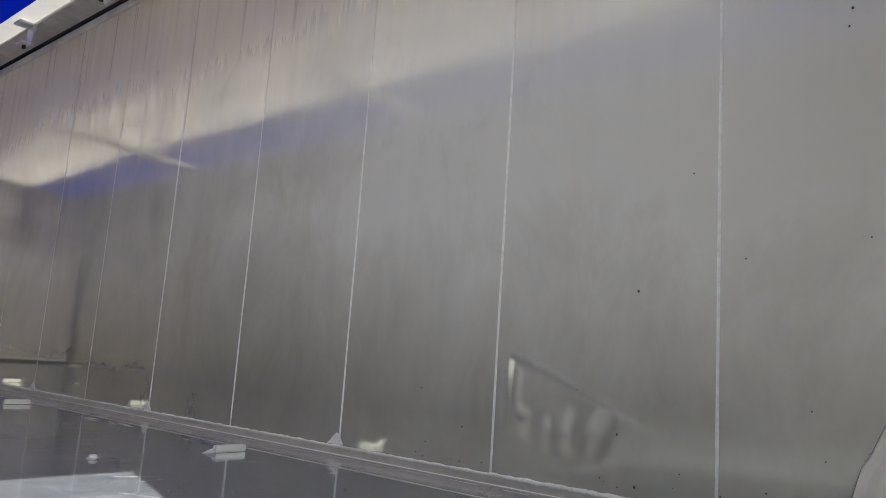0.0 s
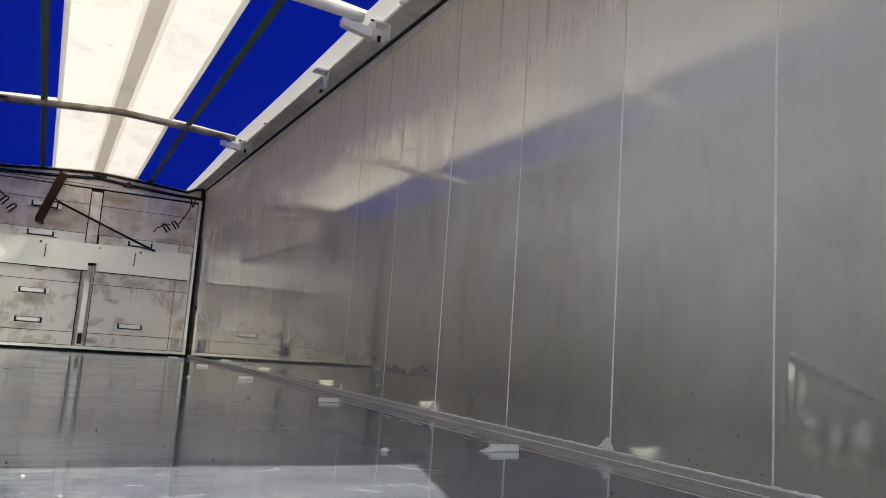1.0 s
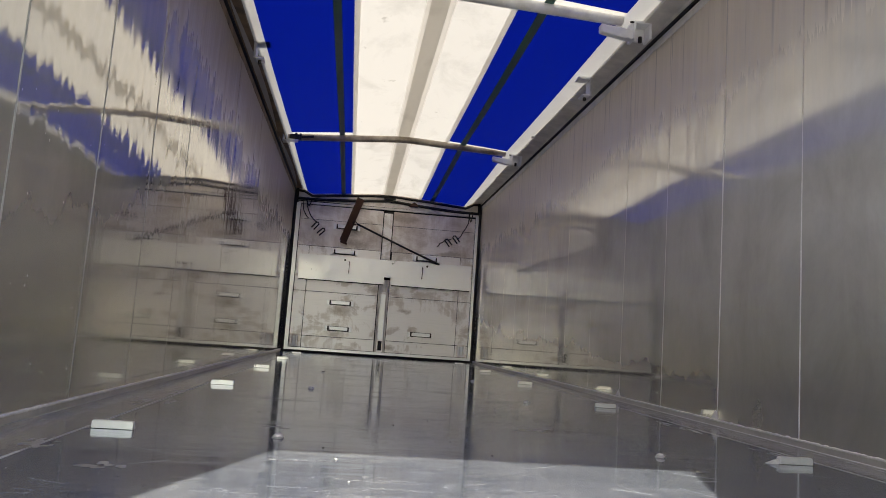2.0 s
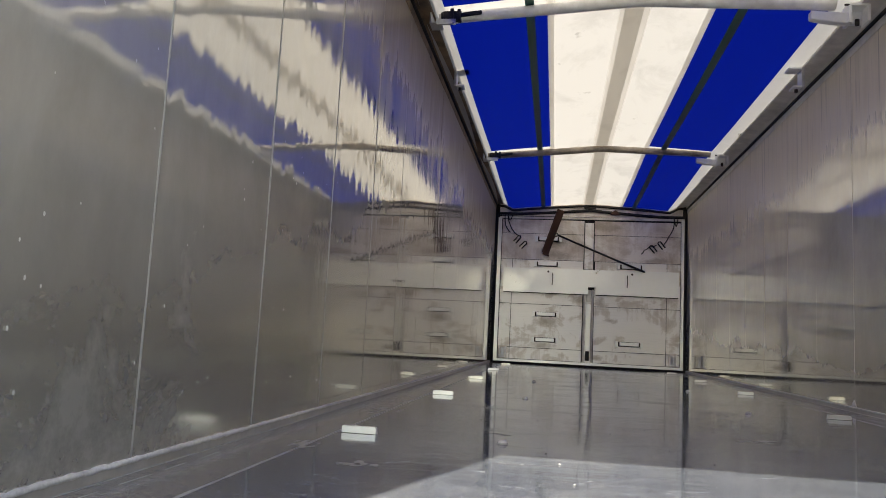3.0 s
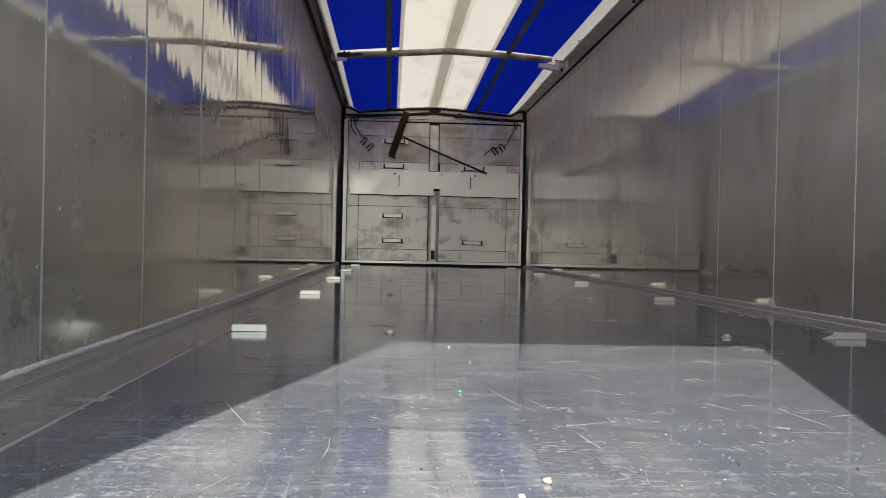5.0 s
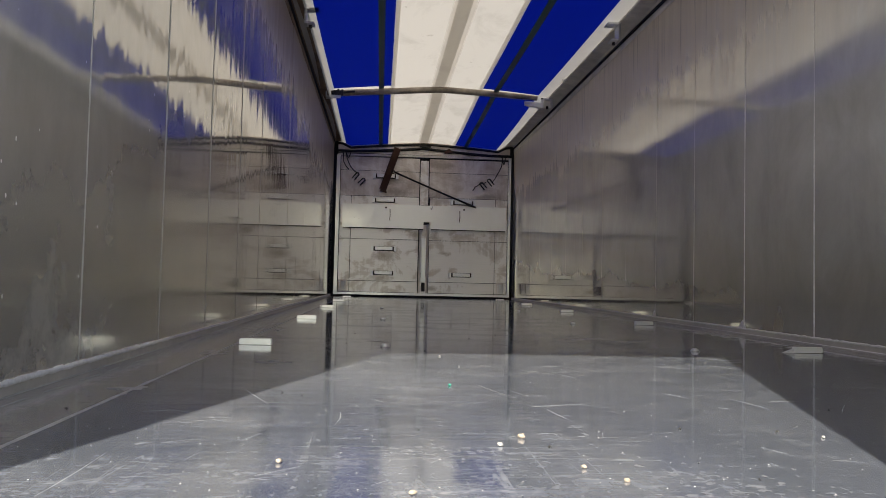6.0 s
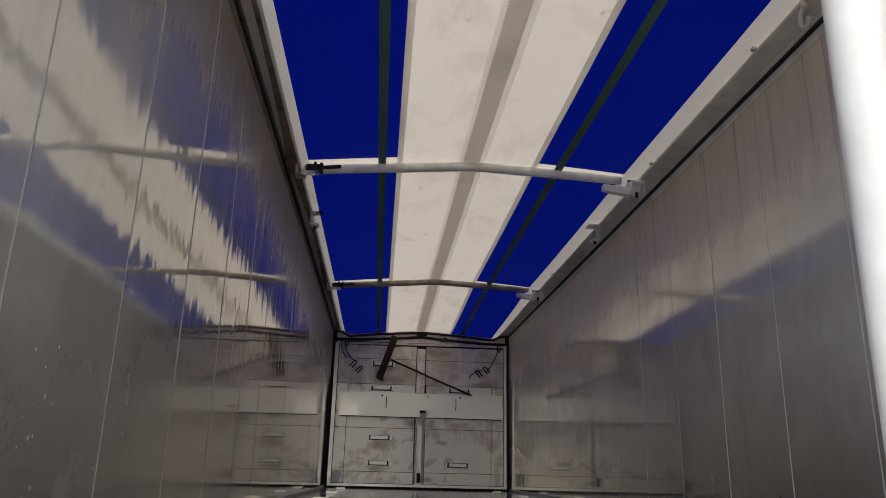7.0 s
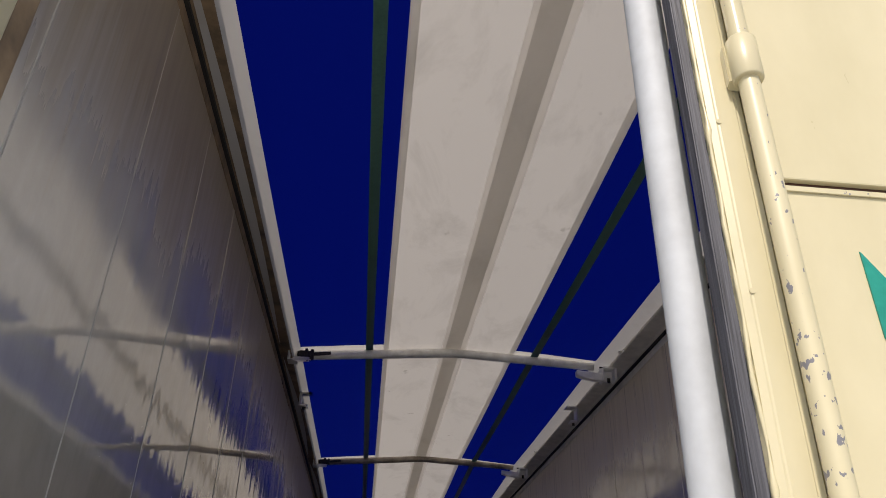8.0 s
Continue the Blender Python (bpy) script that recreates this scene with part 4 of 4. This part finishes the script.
    part("lower_sleeve", piped([(rod_x, rod_y, z) for z in (0.30, 0.303, 0.36, 0.363)], [0.022, 0.0235, 0.0235, 0.022], 22), RAIL, rod, "bare grey clamp")
    for z in (0.15, 1.75):
        part("guide", boxed((rod_x - 0.022, rod_y, z), (rod_x + 0.022, y_out - 0.006, z + 0.09), 0.003), CREAM, rod)
    for z in np.arange(-0.2, 2.0, 0.31):
        part("rivet", piped([(0.004, y_out - 0.0135, z), (0.004, y_out - 0.008, z)], 0.0045, 8), CREAM, door)


# ---- small things on the floor ----
def build_floor_fittings():
    def lug(x, y, n, tail):
        ob = thing("floor_lug", "short bright aluminium lug welded to the trailer floor", "floor lug", "lugs along both walls")
        body = prism([(-0.052, 0.0), (0.052, 0.0), (0.052, 0.019), (0.050, 0.021), (-0.050, 0.021), (-0.052, 0.019)], "y", -0.010, 0.010, 0.0015)
        part("plate", body, LUG, ob)
        part("base_line", boxed((-0.054, -0.0118, 0.0), (0.054, -0.0102, 0.0011)), SHADOW_GAP, ob, "thin dark line at the foot")
        w = [(-0.052 + 0.104 * k / 10, 0.012, 0.003) for k in range(11)]
        part("weld", piped(w, 0.005, 6, 0.4), WELD, ob, "weld bead")
        if tail:
            part("gusset", prism([(-0.092, 0.0), (-0.053, 0.0), (-0.053, 0.013), (-0.066, 0.010)], "y", -0.006, 0.006, 0.001), WELD, ob, "ground-off stub")
        ob.matrix_basis = pose(x, y, 0.0, 0, 0, n)
    right = (1.756, 3.40, 5.10, 6.80, 8.50)
    for i, y in enumerate(right):
        lug(0.935 + 0.008 * math.sin(i * 2.3), y, (1.5, -2, 1, 0, -1)[i], i == 0)
    for i, y in enumerate((1.752, 3.415, 5.10, 6.80, 8.55)):
        lug(-0.970 + 0.006 * math.sin(i * 1.7), y, (-1, 1.5, -0.5, 1, 0)[i], False)
    for i, (x, y) in enumerate(((0.527, 1.755), (0.527, 3.39), (-0.545, 1.745), (-0.545, 3.47), (0.53, 5.05), (-0.545, 5.15))):
        ob = thing("floor_bolt", "round shiny bolt head on the trailer floor", "bolt", "floor bolts")
        part("washer", piped([(0, 0, 0.0), (0, 0, 0.003)], 0.016, 20), TRIM, ob)
        part("head", piped([(0, 0, 0.003), (0, 0, 0.008), (0, 0, 0.0105)], [0.012, 0.012, 0.009], 16), LUG, ob)
        ob.matrix_basis = pose(x, y, 0)


def build_wall_patch():
    """Rough pale repair plate low on the right wall by the rear frame, with a dark filled edge."""
    patch = thing("repair_patch", "rough whitish repair patch low on the side wall", "patch")
    out = [(-0.28, 0.03), (0.160, 0.03), (0.156, 0.08), (0.143, 0.128), (0.133, 0.160), (0.117, 0.185), (0.108, 0.206), (0.094, 0.236), (0.06, 0.262), (-0.03, 0.275), (-0.28, 0.28)]
    bm = bmesh.new()
    mid = (-0.06, 0.12)
    rings = []
    for f, x in ((1.0, HALF - 0.001), (0.985, HALF - 0.004), (0.9, HALF - 0.0065), (0.7, HALF - 0.006), (0.4, HALF - 0.007)):
        rings.append([bm.verts.new((x + 0.0025 * noise.noise(Vector((y * 22, z * 22, f * 3))), mid[0] + (y - mid[0]) * f, mid[1] + (z - mid[1]) * f)) for y, z in out])
    for a, b in zip(rings, rings[1:]):
        for k in range(len(out)):
            bm.faces.new((a[k], a[(k + 1) % len(out)], b[(k + 1) % len(out)], b[k]))
    bm.faces.new(rings[-1])
    part("plate", bm, PATCH, patch)
    edge = [(HALF - 0.0022, y + 0.002, z + 0.002) for y, z in out[1:-1]]
    part("edge_bead", piped(edge, 0.0012, 6, 0.5), STRIP, patch, "dark dirt along the edge")


def build_pale_smears():
    """Dried pale smears on the floor beside the weld lines, broken into flakes."""
    rng = random.Random(11)
    bm = bmesh.new()
    for x, y, w, n, flakes in ((-1.045, 1.464, 0.036, 0.065, 11), (-1.05, 0.725, 0.03, 0.05, 8), (-1.085, 2.45, 0.03, 0.10, 9), (-1.05, 2.90, 0.03, 0.12, 8), (-0.995, 2.48, 0.02, 0.08, 6),
                               (-0.84, 1.25, 0.05, 0.05, 7), (-0.60, 1.96, 0.06, 0.03, 6), (0.25, 2.23, 0.05, 0.02, 7), (0.34, 2.27, 0.05, 0.02, 5), (0.98, 2.6, 0.03, 0.2, 9), (1.0, 1.95, 0.025, 0.14, 8)):
        for _ in range(flakes):
            cx, cy = x + w * rng.uniform(-1, 1), y + n * rng.uniform(-1, 1)
            a, b, turn, count = w * rng.uniform(0.15, 0.5), n * rng.uniform(0.12, 0.45), rng.uniform(0, 6.28), 11
            rim = [bm.verts.new((cx + a * math.cos(turn + k * 6.2832 / count) * rng.uniform(0.5, 1.2), cy + b * math.sin(turn + k * 6.2832 / count) * rng.uniform(0.5, 1.2), 0.0004)) for k in range(count)]
            top = bm.verts.new((cx, cy, 0.0007))
            for k in range(count):
                bm.faces.new((rim[k], rim[(k + 1) % count], top))
    solid("pale_smears", bm, SMEAR, "dried pale smears on the metal floor", "stain", kind="stuff")


def pebble(size, seed, squash=0.6):
    bm = bmesh.new()
    bmesh.ops.create_icosphere(bm, subdivisions=2, radius=1)
    for v in bm.verts:
        n = v.co.normalized()
        v.co = n * size * (0.75 + 0.5 * noise.noise(n * 1.6 + Vector((seed, 0, 0))))
        v.co.z *= squash
    low = min(v.co.z for v in bm.verts)
    for v in bm.verts:
        v.co.z -= low
    for f in bm.faces:
        f.smooth = True
    return bm


def build_debris():
    crumbs = (("crumb", -0.360, 0.306, 0.016, CRUMB, "pale tan crumb lying on the metal floor"),
              ("crumb", -0.400, 0.252, 0.012, CRUMB_WHITE, "off-white crumb lying on the metal floor"),
              ("crumb", -0.683, 0.158, 0.012, CRUMB, "yellowish crumb lying on the metal floor"),
              ("crumb", -0.317, 0.134, 0.010, CRUMB, "flat tan crumb lying on the metal floor"),
              ("crumb", -0.283, 0.076, 0.011, CRUMB, "tan crumb near the floor's edge"),
              ("crumb", 0.100, 0.318, 0.008, CRUMB_WHITE, "white crumb lying on the metal floor"),
              ("crumb", -0.386, 1.446, 0.010, CRUMB_WHITE, "white crumb lying on the metal floor"),
              ("crumb", -0.356, 1.190, 0.007, CRUMB_WHITE, "white crumb lying on the metal floor"),
              ("plastic_chip", -0.414, 0.832, 0.010, CRUMB_GREEN, "small green plastic chip on the metal floor"),
              ("crumb", -0.528, 0.025, 0.012, CRUMB, "tan flake on the floor's edge"))
    for i, (name, x, y, size, material, label) in enumerate(crumbs):
        ob = solid(name, pebble(size * 0.46, i * 2.7), material, label, "crumb", "crumbs on the floor")
        ob.matrix_basis = pose(x, y, 0.0, 0, 0, i * 51)
    rng = random.Random(4)

    def scatter(name, material, count, x0, x1, y0, y1, lo, hi, label, flat=0.5):
        bm = bmesh.new()
        for _ in range(count):
            # thins out away from the rear edge
            y = y0 + (y1 - y0) * rng.random() ** 1.5
            x, s, a = rng.uniform(x0, x1), rng.uniform(lo, hi), rng.uniform(0, 6.28)
            v = [bm.verts.new((x + s * rng.uniform(0.7, 1.2) * math.cos(a + k * 1.2566), y + s * rng.uniform(0.7, 1.2) * math.sin(a + k * 1.2566), 0.0005)) for k in range(5)]
            top = bm.verts.new((x, y, s * flat * 2))
            for k in range(5):
                bm.faces.new((v[k], v[(k + 1) % 5], top))
        solid(name, bm, material, label, "debris", kind="stuff")

    scatter("pale_specks", CRUMB_WHITE, 900, -1.02, 1.0, 0.02, 2.4, 0.0004, 0.0014, "scattered pale specks on the metal floor")
    scatter("dark_specks", CRUMB_DARK, 46, -1.2, 1.2, 0.05, 3.2, 0.0014, 0.0036, "scattered dark specks on the metal floor")
    # scratches: fine bright score lines
    bm = bmesh.new()
    marks = [(-0.902, 0.02, -0.900, 0.205, 0.0010), (-0.631, 0.395, -0.628, 0.509, 0.0010), (-0.826, 0.751, -0.755, 0.577, 0.0013), (-0.357, 0.884, -0.299, 0.673, 0.0010), (-0.268, 0.548, -0.253, 0.446, 0.0010),
             (0.134, 0.691, 0.152, 0.571, 0.0009), (-0.12, 1.05, -0.10, 0.98, 0.0012), (-0.30, 0.80, -0.27, 0.70, 0.0008), (0.02, 0.76, 0.05, 0.69, 0.0008)]
    for _ in range(40):
        x, y, a, n = rng.uniform(-0.95, 0.9), 0.03 + 2.0 * rng.random() ** 1.3, rng.gauss(0.0, 0.7) + (0 if rng.random() < 0.6 else 1.57), rng.uniform(0.02, 0.11)
        marks.append((x, y, x + n * math.cos(a), min(2.4, max(0.02, y + n * math.sin(a))), rng.uniform(0.0002, 0.0004)))
    for xa, ya, xb, yb, w in marks:
        d = Vector((xb - xa, yb - ya))
        if d.length < 0.004:
            continue
        n = Vector((-d.y, d.x)).normalized()
        bow = rng.uniform(-0.04, 0.04) * d.length
        rows = []
        for k in range(6):
            t = k / 5
            p = Vector((xa, ya)) + d * t + n * bow * math.sin(math.pi * t)
            h = w * math.sin(math.pi * min(0.97, max(0.03, t))) * 0.5 + 0.0001
            rows.append([bm.verts.new((p.x + n.x * h, p.y + n.y * h, 0.0004)), bm.verts.new((p.x, p.y, 0.0006)), bm.verts.new((p.x - n.x * h, p.y - n.y * h, 0.0004))])
        for a, b in zip(rows, rows[1:]):
            bm.faces.new((a[0], a[1], b[1], b[0]))
            bm.faces.new((a[1], a[2], b[2], b[1]))
    solid("score_marks", bm, SCORE, "fine bright score marks on the metal floor", "scratches", kind="stuff")
    # dried splashes on the walls
    bm = bmesh.new()
    spots = [(0.597, 0.502, 0.0035), (0.467, 0.774, 0.0026), (0.349, 0.570, 0.0022), (0.134, 1.091, 0.0035), (0.141, 1.052, 0.0026), (0.108, 0.603, 0.002), (0.595, 0.054, 0.0035)]
    for _ in range(26):
        spots.append((rng.uniform(0.05, 1.3), 0.04 + 0.25 * rng.random() ** 2, rng.uniform(0.0012, 0.003)))
    for y, z, s in spots:
        v = [bm.verts.new((HALF - 0.0022, y + s * math.cos(k * 1.2566), z + s * math.sin(k * 1.2566))) for k in range(5)]
        top = bm.verts.new((HALF - 0.0022 - s * 0.5, y, z))
        for k in range(5):
            bm.faces.new((v[k], v[(k + 1) % 5], top))
    solid("wall_specks", bm, CRUMB_DARK, "dark dried specks stuck to the metal wall", "debris", kind="stuff")
    bm = bmesh.new()
    for _ in range(60):
        y, z, s = rng.uniform(0.5, 2.2), 0.12 + 0.75 * rng.random() ** 1.5, rng.uniform(0.0014, 0.0035)
        v = [bm.verts.new((-HALF + 0.0022, y + s * math.cos(k * 1.2566), z + 1.5 * s * math.sin(k * 1.2566))) for k in range(5)]
        top = bm.verts.new((-HALF + 0.0022 + s * 0.4, y, z))
        for k in range(5):
            bm.faces.new((v[k], v[(k + 1) % 5], top))
    solid("wall_splashes", bm, CRUMB_WHITE, "pale dried splashes stuck to the metal wall", "debris", kind="stuff")


build_ground()
build_floor()
build_wall("right", SEAM_RIGHT, "wall_right", "shiny streaked aluminium side wall of welded sheets")
build_wall("left", SEAM_LEFT, "wall_left", "shiny streaked aluminium side wall, cloudy in places")
build_rails()
build_tarp()
build_bow(BOW_AT[0], 0.0, TUBE, "bent pale aluminium roof bow with a black latch")
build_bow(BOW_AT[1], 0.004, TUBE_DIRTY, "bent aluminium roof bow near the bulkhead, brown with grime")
build_sockets()
build_bulkhead()
build_bulkhead_things()
build_rear()
build_floor_fittings()
build_wall_patch()
build_pale_smears()
build_debris()
